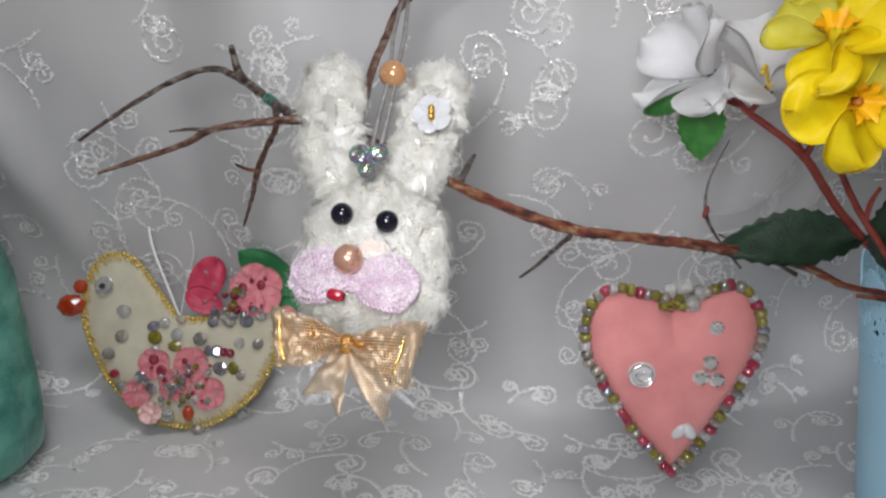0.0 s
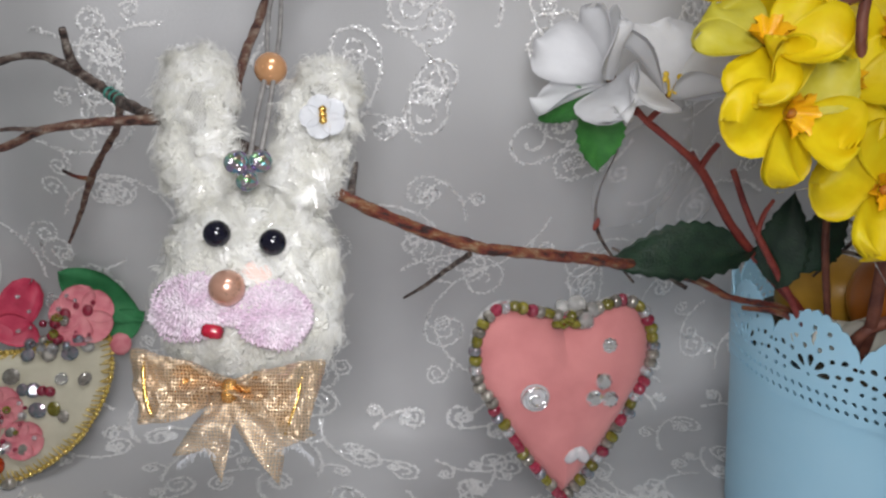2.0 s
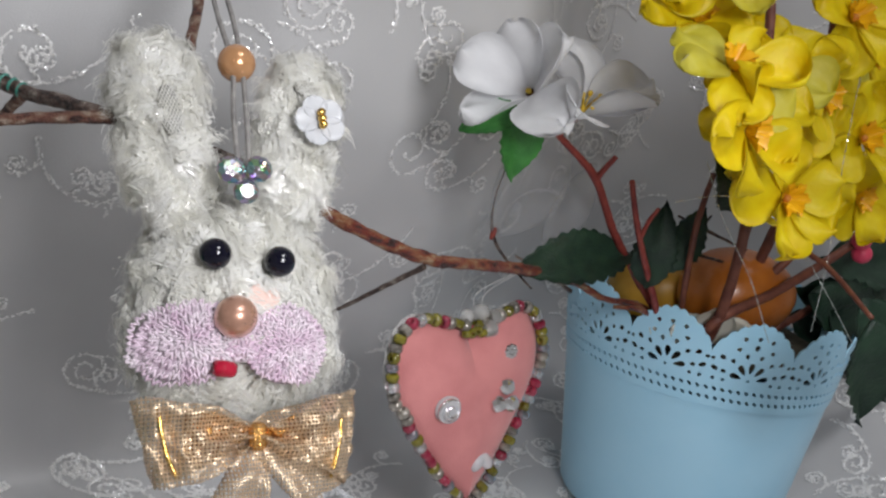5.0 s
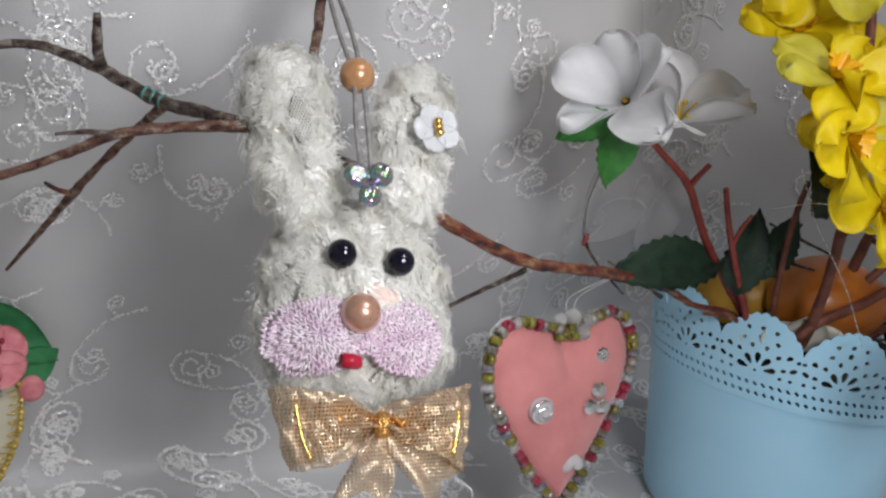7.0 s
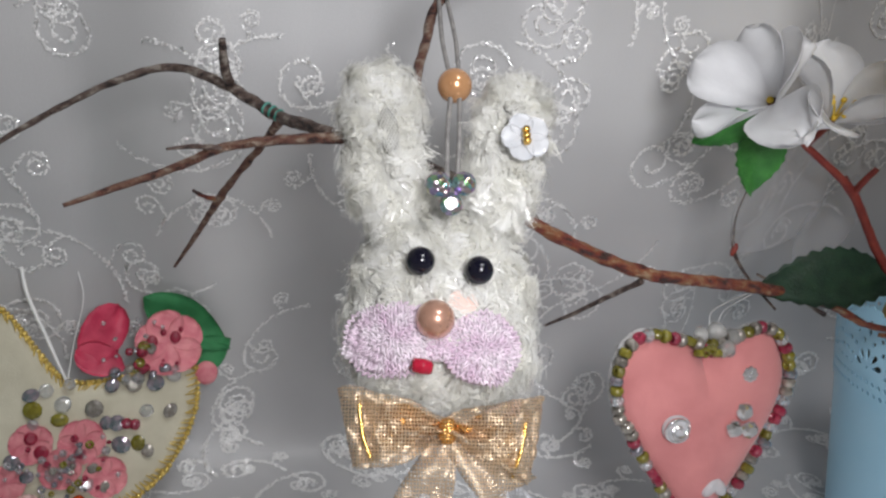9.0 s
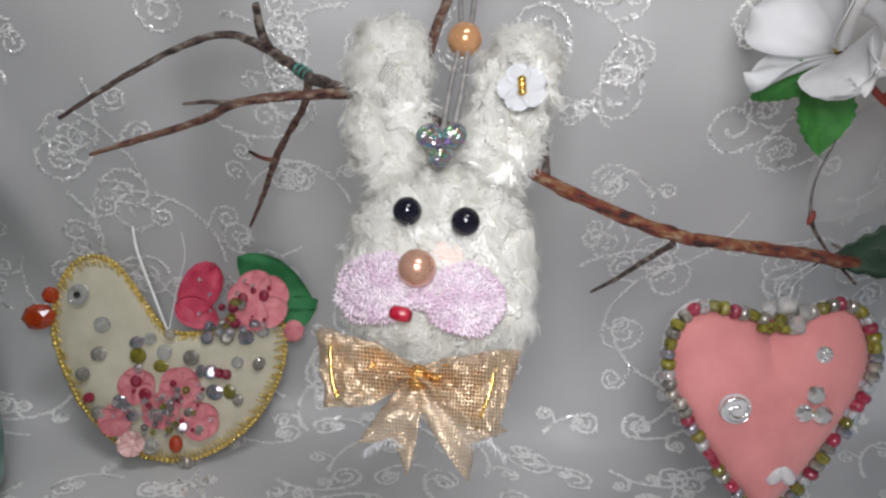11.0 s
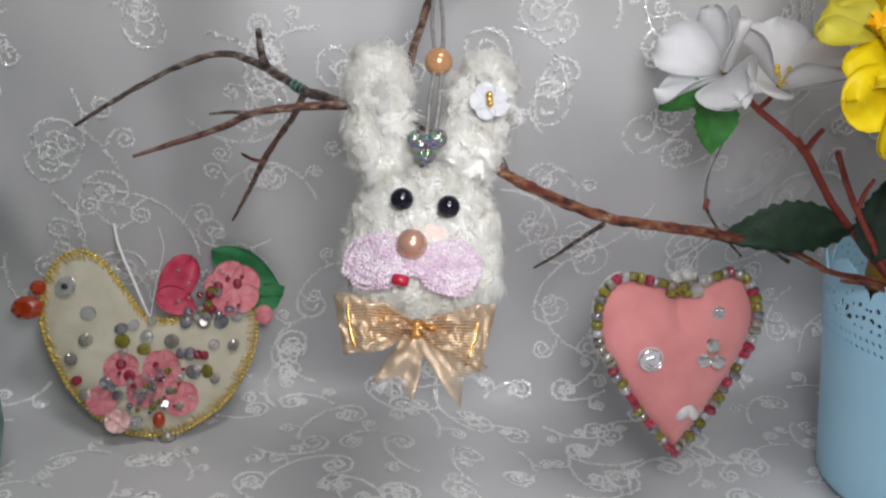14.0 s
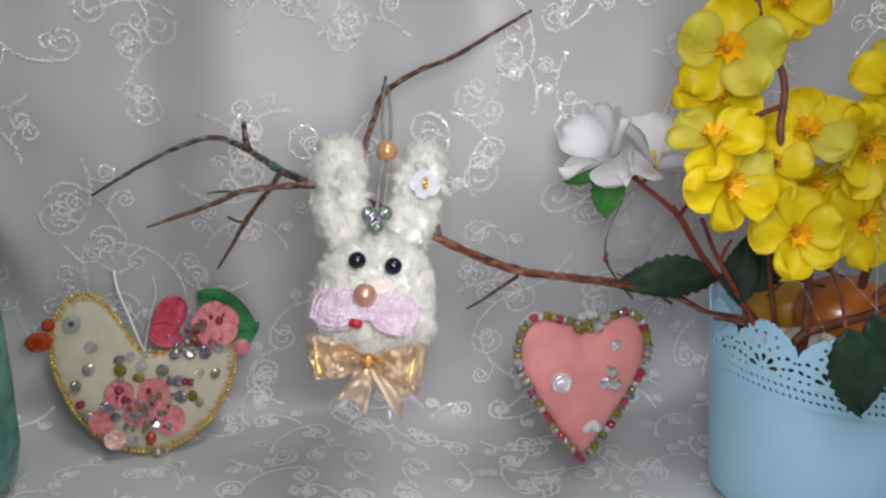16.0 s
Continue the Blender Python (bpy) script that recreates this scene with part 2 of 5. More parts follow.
LEAF_GREEN = surface("bright_green_silk_leaf", (0.03, 0.14, 0.03), (0.06, 0.24, 0.05), 0.42, 0, 130, 900, 0.5, 0.0008, rnd=0.15)
EGG_ORANGE = surface("amber_painted_egg", (0.36, 0.10, 0.008), (0.48, 0.15, 0.02), 0.32, 0, 60, 600, 0.1, coat=0.3)
EGG_OCHRE = surface("ochre_painted_egg", (0.42, 0.22, 0.02), (0.55, 0.3, 0.04), 0.4, 0, 60, 600, 0.1)
TEAL_GLASS = surface("mottled_teal_glaze", (0.025, 0.18, 0.14), (0.13, 0.40, 0.32), 0.35, 0, 55, 260, 0.5, 0.0025, coat=0.3)
THREAD = surface("pale_nylon_thread", (0.82, 0.81, 0.79), (0.93, 0.92, 0.90), 0.25, 0.0, 300, 900, 0.1)
CORD = surface("grey_cord", (0.22, 0.21, 0.205), (0.34, 0.325, 0.31), 0.5, 0.1, 300, 1800, 0.3)
TINSEL = surface("iridescent_tinsel", (0.6, 0.7, 0.65), (0.95, 0.93, 0.9), 0.15, 0.8, 600, 900, 0.2, rnd=0.2, island=True)
# grey that stands for the shade seen through the ear netting
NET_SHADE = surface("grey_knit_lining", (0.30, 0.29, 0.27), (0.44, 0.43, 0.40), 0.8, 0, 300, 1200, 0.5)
SOIL = surface("dark_moss_filling", (0.03, 0.025, 0.015), (0.06, 0.05, 0.03), 0.9, 0, 200, 600, 0.8, 0.002)
PLASTER = surface("off_white_plaster", (0.6, 0.58, 0.56), (0.68, 0.66, 0.64), 0.9, 0, 3, 60, 0.2, 0.001)


# ---- mesh helpers ----
def iridescent(name):
    """Grey crystal with its tinted glints painted into the colour as random cells."""
    m, n, l, p = nodes_of(name)
    c, v = n.new("ShaderNodeTexCoord"), n.new("ShaderNodeTexVoronoi")
    v.inputs["Scale"].default_value = 650.0
    l.new(c.outputs["Object"], v.inputs["Vector"])
    mx = n.new("ShaderNodeMix")
    mx.data_type = "RGBA"
    mx.inputs[0].default_value = 0.33
    mx.inputs[6].default_value = (0.20, 0.25, 0.26, 1)
    l.new(v.outputs["Color"], mx.inputs[7]), l.new(mx.outputs[2], p.inputs["Base Color"])
    bn = n.new("ShaderNodeBump")
    bn.inputs["Strength"].default_value, bn.inputs["Distance"].default_value = 0.9, 0.0006
    l.new(v.outputs["Distance"], bn.inputs["Height"]), l.new(bn.outputs[0], p.inputs["Normal"])
    p.inputs["Metallic"].default_value, p.inputs["Roughness"].default_value, p.inputs["Coat Weight"].default_value = 0.75, 0.14, 1.0
    return m


CROWN_GEM = iridescent("iridescent_crystal")


def mesh_of(name, verts, faces, mat, smooth=True):
    me = bpy.data.meshes.new(name)
    me.from_pydata([tuple(v) for v in verts], [], [tuple(f) for f in faces])
    me.materials.append(mat)
    if smooth:
        me.polygons.foreach_set("use_smooth", [True] * len(me.polygons))
    me.update()
    return me


def put(name, me, parent=None, m=None, label=""):
    o = new(name, me)
    if parent:
        o.parent = parent
    if m is not None:
        o.matrix_basis = m
    if label:
        o["label"] = label
    return o


def part(name, geo, mat, parent, label="", m=None, smooth=True):
    return put(name, mesh_of(name, geo[0], geo[1], mat, smooth), parent, m, label)


def merge(*geos):
    V, F = [], []
    for v, f in geos:
        k = len(V)
        V += [tuple(q) for q in v]
        F += [tuple(i + k for i in q) for q in f]
    return V, F


def moved(geo, m):
    return [m @ Vector(v) for v in geo[0]], geo[1]


def thing(name, c, right, up, label, category, group=""):
    """An empty whose x runs along right, y along up and z towards the viewer."""
    r = Vector(right).normalized()
    n = r.cross(Vector(up)).normalized()
    u = n.cross(r)
    o = new(name)
    o.empty_display_size = 0.01
    o.matrix_world = Matrix(((r.x, u.x, n.x, c[0]), (r.y, u.y, n.y, c[1]), (r.z, u.z, n.z, c[2]), (0, 0, 0, 1)))
    return tagged(o, label, category, group)


def spline(P, per=6):
    """Catmull-Rom through the points."""
    P = [Vector(p) for p in P]
    Q = [2 * P[0] - P[1]] + P + [2 * P[-1] - P[-2]]
    out = []
    for i in range(1, len(Q) - 2):
        a, b, c, d = Q[i - 1:i + 3]
        for k in range(per):
            t = k / per
            out.append(0.5 * ((2 * b) + (c - a) * t + (2 * a - 5 * b + 4 * c - d) * t * t + (3 * b - a - 3 * c + d) * t ** 3))
    out.append(P[-1])
    return out


def tube(P, radii, sides=8, per=6, rough=0.0, seed=0, closed=False):
    """A tapered tube through the points; rough makes a knotty skin."""
    Q = spline(P, per) if per > 1 else [Vector(p) for p in P]
    n = len(Q)
    V, F = [], []
    last = None
    for i, q in enumerate(Q):
        d = (Q[min(i + 1, n - 1)] - Q[max(i - 1, 0)]).normalized()
        if last is None:
            last = d.orthogonal().normalized()
        a = (last - d * last.dot(d)).normalized()
        last = a
        b = d.cross(a)
        s = i / (n - 1) * (len(radii) - 1)
        k = min(int(s), len(radii) - 2)
        r = radii[k] + (radii[k + 1] - radii[k]) * (s - k)
        for j in range(sides):
            w = 2 * math.pi * j / sides
            rr = r * (1 + rough * noise.noise((q * 260) + Vector((math.cos(w) * 0.8, math.sin(w) * 0.8, seed))))
            V.append(q + (a * math.cos(w) + b * math.sin(w)) * rr)
    for i in range(n - 1):
        for j in range(sides):
            k = (j + 1) % sides
            F.append((i * sides + j, i * sides + k, (i + 1) * sides + k, (i + 1) * sides + j))
    F.append(tuple(range(sides - 1, -1, -1)))
    F.append(tuple((n - 1) * sides + j for j in range(sides)))
    return V, F


def ball(r=1.0, seg=16, rings=10, squash=(1, 1, 1), power=2.0):
    V, F = [], []
    sp = lambda x, e: math.copysign(abs(x) ** e, x)
    e = 2 / power
    for i in range(rings + 1):
        th = math.pi * i / rings
        for j in range(seg):
            ph = 2 * math.pi * j / seg
            V.append((r * squash[0] * sp(math.sin(th), 1) * sp(math.cos(ph), e), r * squash[1] * sp(math.sin(th), 1) * sp(math.sin(ph), e), r * squash[2] * math.cos(th)))
    for i in range(rings):
        for j in range(seg):
            k = (j + 1) % seg
            F.append((i * seg + j, (i + 1) * seg + j, (i + 1) * seg + k, i * seg + k))
    return V, F


def lathe(profile, seg=48, closed=False):
    """Profile points (radius, height) turned round z."""
    V, F = [], []
    for r, z in profile:
        for j in range(seg):
            a = 2 * math.pi * j / seg
            V.append((r * math.cos(a), r * math.sin(a), z))
    for i in range(len(profile) - 1):
        for j in range(seg):
            k = (j + 1) % seg
            F.append((i * seg + j, i * seg + k, (i + 1) * seg + k, (i + 1) * seg + j))
    return V, F


def ring_bead(r, hole, length, seg=12):
    """A seed bead: a rounded ring with a hole along z."""
    prof = []
    for k in range(9):
        a = 2 * math.pi * k / 8
        prof.append(((r + hole) / 2 + (r - hole) / 2 * math.cos(a), length / 2 * math.sin(a)))
    return lathe(prof, seg)


def cut_gem(r, h, sides=8):
    """A faceted stone: flat table, bevelled crown, girdle and low back; faces +z."""
    V, F = [], []
    for rr, z, off in ((0.55 * r, h, 0), (0.95 * r, 0.5 * h, 0.5), (r, 0.2 * h, 0), (0.7 * r, -0.2 * h, 0.5)):
        for j in range(sides):
            a = 2 * math.pi * (j + off) / sides
            V.append((rr * math.cos(a), rr * math.sin(a), z))
    for i in range(3):
        for j in range(sides):
            k = (j + 1) % sides
            A, B = i * sides, (i + 1) * sides
            if i % 2 == 0:
                F += [(A + j, B + j, A + k), (A + k, B + j, B + k)]
            else:
                F += [(A + j, B + j, B + k), (A + j, B + k, A + k)]
    F.append(tuple(range(sides)))
    F.append(tuple(range(4 * sides - 1, 3 * sides - 1, -1)))
    return V, F


def petal(length, width, cup=0.25, wave=0.06, notch=0.0, seed=0, thick=0.0003, nu=9, nv=8, curl=0.0, spoon=1.25):
    """A petal along +y from the origin, facing +z, with a rounded outer edge, a cupped face and real thickness."""
    V, F = [], []
    rng = random.Random(seed)
    ph = rng.random() * 6.28
    for side in (1, -1):
        for i in range(nv + 1):
            t = (1 - math.cos(math.pi * i / nv)) / 2
            w = width * max(0.0, 1 - abs(2 * t ** spoon - 1) ** 2.3) ** 0.55
            w = max(w, width * 0.12 * (1 - t))
            for j in range(nu + 1):
                s = 2 * j / nu - 1
                y = length * (t - notch * max(0, 1 - abs(s) * 2.2) * t ** 4)
                x = s * w / 2
                z = cup * length * (t ** 1.6) * 0.5 + cup * width * 0.5 * s * s * math.sin(math.pi * t) - curl * length * max(0, t - 0.55) ** 2
                z += wave * length * math.sin(ph + s * 3.4 + t * 2.1) * t * t
                V.append((x, y, z + side * thick / 2))
    N = (nv + 1) * (nu + 1)
    for i in range(nv):
        for j in range(nu):
            a = i * (nu + 1) + j
            F.append((a, a + 1, a + nu + 2, a + nu + 1))
            F.append((N + a, N + a + nu + 1, N + a + nu + 2, N + a + 1))
    edge = [i * (nu + 1) for i in range(nv + 1)] + [nv * (nu + 1) + j for j in range(1, nu + 1)] + [i * (nu + 1) + nu for i in range(nv - 1, -1, -1)]
    for a, b in zip(edge, edge[1:]):
        F.append((a, N + a, N + b, b))
    return V, F


def leaf(length, width, teeth=0.0, bend=0.2, fold=0.25, seed=0, nv=16, thick=0.0004):
    """A leaf along +y: pointed, toothed edge, folded along the midrib, veins pressed in."""
    V, F = [], []
    nu = 8
    for side in (1, -1):
        for i in range(nv + 1):
            t = i / nv
            w = width * math.sin(math.pi * t ** 0.8) ** 0.85 * (1 + teeth * (0.5 - (i * 0.5 % 1) * 1.0) * 2) if 0 < t < 1 else width * 0.03
            for j in range(nu + 1):
                s = 2 * j / nu - 1
                vein = 0.012 * length * math.cos(t * 40 - abs(s) * 5) * (abs(s) ** 0.7)
                z = fold * width * abs(s) * 0.5 * math.sin(math.pi * t) - bend * length * t * t + 0.25 * vein
                z += 0.04 * length * math.sin(seed + 5 * t + 2 * s)
                V.append((s * w / 2, length * t, z + side * thick / 2))
    N = (nv + 1) * (nu + 1)
    for i in range(nv):
        for j in range(nu):
            a = i * (nu + 1) + j
            F.append((a, a + 1, a + nu + 2, a + nu + 1))
            F.append((N + a, N + a + nu + 1, N + a + nu + 2, N + a + 1))
    edge = [i * (nu + 1) for i in range(nv + 1)] + [nv * (nu + 1) + j for j in range(1, nu + 1)] + [i * (nu + 1) + nu for i in range(nv - 1, -1, -1)]
    for a, b in zip(edge, edge[1:]):
        F.append((a, N + a, N + b, b))
    return V, F


def to_dir(p, d, spin=0.0, up=(0, 0, 1)):
    """A pose at p whose z axis looks along d."""
    return Matrix.Translation(p) @ Vector(d).to_track_quat("Z", "Y").to_matrix().to_4x4() @ pose(0, 0, 0, 0, 0, spin)


def along(p, q, face=(0, -1, 0.3)):
    """A pose at p whose y axis runs to q and whose z axis faces as nearly as possible along face."""
    y = (Vector(q) - Vector(p)).normalized()
    x = y.cross(Vector(face)).normalized()
    z = x.cross(y)
    return Matrix(((x.x, y.x, z.x, p[0]), (x.y, y.y, z.y, p[1]), (x.z, y.z, z.z, p[2]), (0, 0, 0, 1)))


def smooth(a, b, x):
    t = min(1, max(0, (x - a) / (b - a)))
    return t * t * (3 - 2 * t)


# ---- the room that closes the place ----
def box(name, lo, hi, mat, label):
    V = [(x, y, z) for x in (lo[0], hi[0]) for y in (lo[1], hi[1]) for z in (lo[2], hi[2])]
    F = [(0, 1, 3, 2), (4, 6, 7, 5), (0, 4, 5, 1), (2, 3, 7, 6), (0, 2, 6, 4), (1, 5, 7, 3)]
    return tagged(put(name, mesh_of(name, V, F, mat, False)), label, name.split("_")[0], kind="structure")


box("floor", (-1.5, -1.8, -0.06), (1.5, 0.75, -0.006), PLASTER, "plain pale surface under the draped cloth")
box("wall_north", (-1.5, 0.75, -0.06), (1.5, 0.85, 1.9), PLASTER, "plain off-white plastered wall behind the cloth")
box("wall_south", (-1.5, -1.9, -0.06), (1.5, -1.8, 1.9), PLASTER, "plain off-white plastered wall facing the display")
box("wall_west", (-1.6, -1.9, -0.06), (-1.5, 0.85, 1.9), PLASTER, "plain off-white plastered side wall")
box("wall_east", (1.5, -1.9, -0.06), (1.6, 0.85, 1.9), PLASTER, "plain off-white plastered side wall")
box("ceiling", (-1.6, -1.9, 1.9), (1.6, 0.85, 2.0), PLASTER, "plain off-white ceiling")


# ---- draped cloth: level in front, rising into a leaning backdrop ----
def cloth_at(x, p):
    """A point of the cloth: p < 0 lies on the level part, p > 0 is the height on the upright part."""
    k = 0.014
    soft = lambda q: k * math.log1p(math.exp(min(60, q / k)))
    z = soft(p)
    bulge = smooth(-0.03, 0.06, x) * (1 - smooth(0.13, 0.22, x))
    yb = 0.464 - 0.03 * bulge
    y = yb - soft(-p)
    up = smooth(0.0, 0.06, p)
    y -= 0.058 * smooth(0.04, 0.22, z) * (1 - 0.35 * smooth(0.16, 0.26, x)) * (1 - 0.4 * smooth(-0.09, -0.14, x))
    # cloth swings forward at both ends
    y -= 0.16 * smooth(0.30, 0.52, x) * up + 0.10 * smooth(-0.25, -0.45, x) * up
    # slack folds
    y += up * 0.005 * noise.noise((x * 14, z * 5, 1.7)) + up * 0.0022 * noise.noise((x * 40, z * 18, 4.1))
    d = (x + 0.205) * 0.75 + (z - 0.125) * 0.5
    y -= up * 0.012 * math.exp(-(d / 0.016) ** 2) * smooth(-0.195, -0.23, x)
    z += (1 - up) * (0.0016 * noise.noise((x * 9, y * 9, 7.7)) + 0.0016) * smooth(0.0, -0.03, p)
    # bunched heap beside the pot
    z += 0.045 * math.exp(-((x - 0.40) / 0.045) ** 2 - ((y - 0.30) / 0.10) ** 2) * (1 + 0.25 * math.sin(45 * x + 25 * y)) * (1 - up)
    return Vector((x, y, z))


def build_cloth():
    nx, npp = 240, 260
    xs = [-0.62 + 1.3 * i / nx for i in range(nx + 1)]
    ps = [-0.85 + 1.45 * (j / npp) for j in range(npp + 1)]
    V = [cloth_at(x, p) for p in ps for x in xs]
    F = [(j * (nx + 1) + i, j * (nx + 1) + i + 1, (j + 1) * (nx + 1) + i + 1, (j + 1) * (nx + 1) + i) for j in range(npp) for i in range(nx)]
    o = put("backdrop_cloth", mesh_of("backdrop_cloth", V, F, CLOTH))
    return tagged(o, "ivory satin cloth with silvery scroll embroidery, draped as backdrop", "cloth", kind="structure")


backdrop_cloth = build_cloth()


def build_scrolls(parent):
    """Scrolls, curls and tendrils of glittering stitches laid on the cloth."""
    rng = random.Random(5)
    V, F = [], []

    def stitch(x, p, ang, size):
        c = cloth_at(x, p)
        e = 0.0006
        tx = (cloth_at(x + e, p) - c).normalized()
        tp = (cloth_at(x, p + e) - c).normalized()
        n = tx.cross(tp).normalized()
        if n.y > 0 and abs(n.y) > abs(n.z):
            n = -n
        elif n.z < 0 and abs(n.z) >= abs(n.y):
            n = -n
        a = ang + rng.uniform(-0.5, 0.5)
        d = tx * math.cos(a) + tp * math.sin(a)
        s = n.cross(d)
        L, W, H = size * rng.uniform(0.6, 1.3), size * rng.uniform(0.4, 0.75), size * rng.uniform(0.12, 0.3)
        d = (d + n * rng.uniform(-0.25, 0.25)).normalized()
        o = c + n * (0.00045 + H * 0.3)
        k = len(V)
        V.extend((o + d * L, o + s * W, o - d * L, o - s * W, o + n * H, o - n * H))
        F.extend(((k, k + 1, k + 4), (k + 1, k + 2, k + 4), (k + 2, k + 3, k + 4), (k + 3, k, k + 4)))

    def run(points, size, thick):
        for (x0, p0), (x1, p1) in zip(points, points[1:]):
            a = math.atan2(p1 - p0, x1 - x0)
            for k in range(thick):
                if rng.random() < 0.15:
                    continue
                t, j = rng.random(), rng.gauss(0, size * 0.52)
                stitch(x0 + (x1 - x0) * t - math.sin(a) * j, p0 + (p1 - p0) * t + math.cos(a) * j, a, size)

    def vine(x, p, a, R, hand, size, thick, depth):
        """A stem that sweeps out, throws off smaller shoots and rolls up into a scroll."""
        ds = 0.00135
        pts = [(x, p)]
        short = 1.0 if depth else 0.4
        stem, roll = rng.uniform(3.6, 5.0) * R * short, 2 * math.pi * rng.uniform(1.3, 1.65)
        shoots = [rng.uniform(0.2, 0.45), rng.uniform(0.65, 0.95)][:depth]
        gone, turned = 0.0, 0.0
        while turned < roll:
            if gone < stem:
                rad = 3.6 * R
                if shoots and gone > shoots[0] * stem:
                    shoots.pop(0)
                    side = -hand if len(shoots) % 2 else hand
                    vine(pts[-1][0], pts[-1][1], a + side * 0.8, R * rng.uniform(0.42, 0.6), side, size, thick, 0)
            else:
                rad = R * (1 - 0.78 * turned / roll)
                turned += ds / rad
            a += hand * ds / rad
            gone += ds
            pts.append((pts[-1][0] + ds * math.cos(a), pts[-1][1] + ds * math.sin(a)))
        run(pts, size, thick)

    def field(p_lo, p_hi, cell, R, size, thick):
        row, p = 0, p_lo
        while p < p_hi:
            x = -0.37 + (cell / 2 if row % 2 else 0)
            while x < 0.45:
                hand = 1 if (row + int(x / cell)) % 2 else -1
                vine(x + rng.uniform(-0.2, 0.2) * cell, p + rng.uniform(-0.2, 0.2) * cell, rng.uniform(0, 2 * math.pi), R * rng.uniform(0.8, 1.25), hand, size, thick, 2)
                x += cell
            p += cell * 0.9
            row += 1

    field(-0.28, 0.035, 0.036, 0.0078, 0.00098, 4)
    field(0.060, 0.35, 0.044, 0.0096, 0.00088, 3)
    o = put("embroidery", mesh_of("embroidery", V, F, SILVER_THREAD, False), parent, label="silvery glitter embroidery in scrolls")
    o["kind"] = "stuff"


build_scrolls(backdrop_cloth)


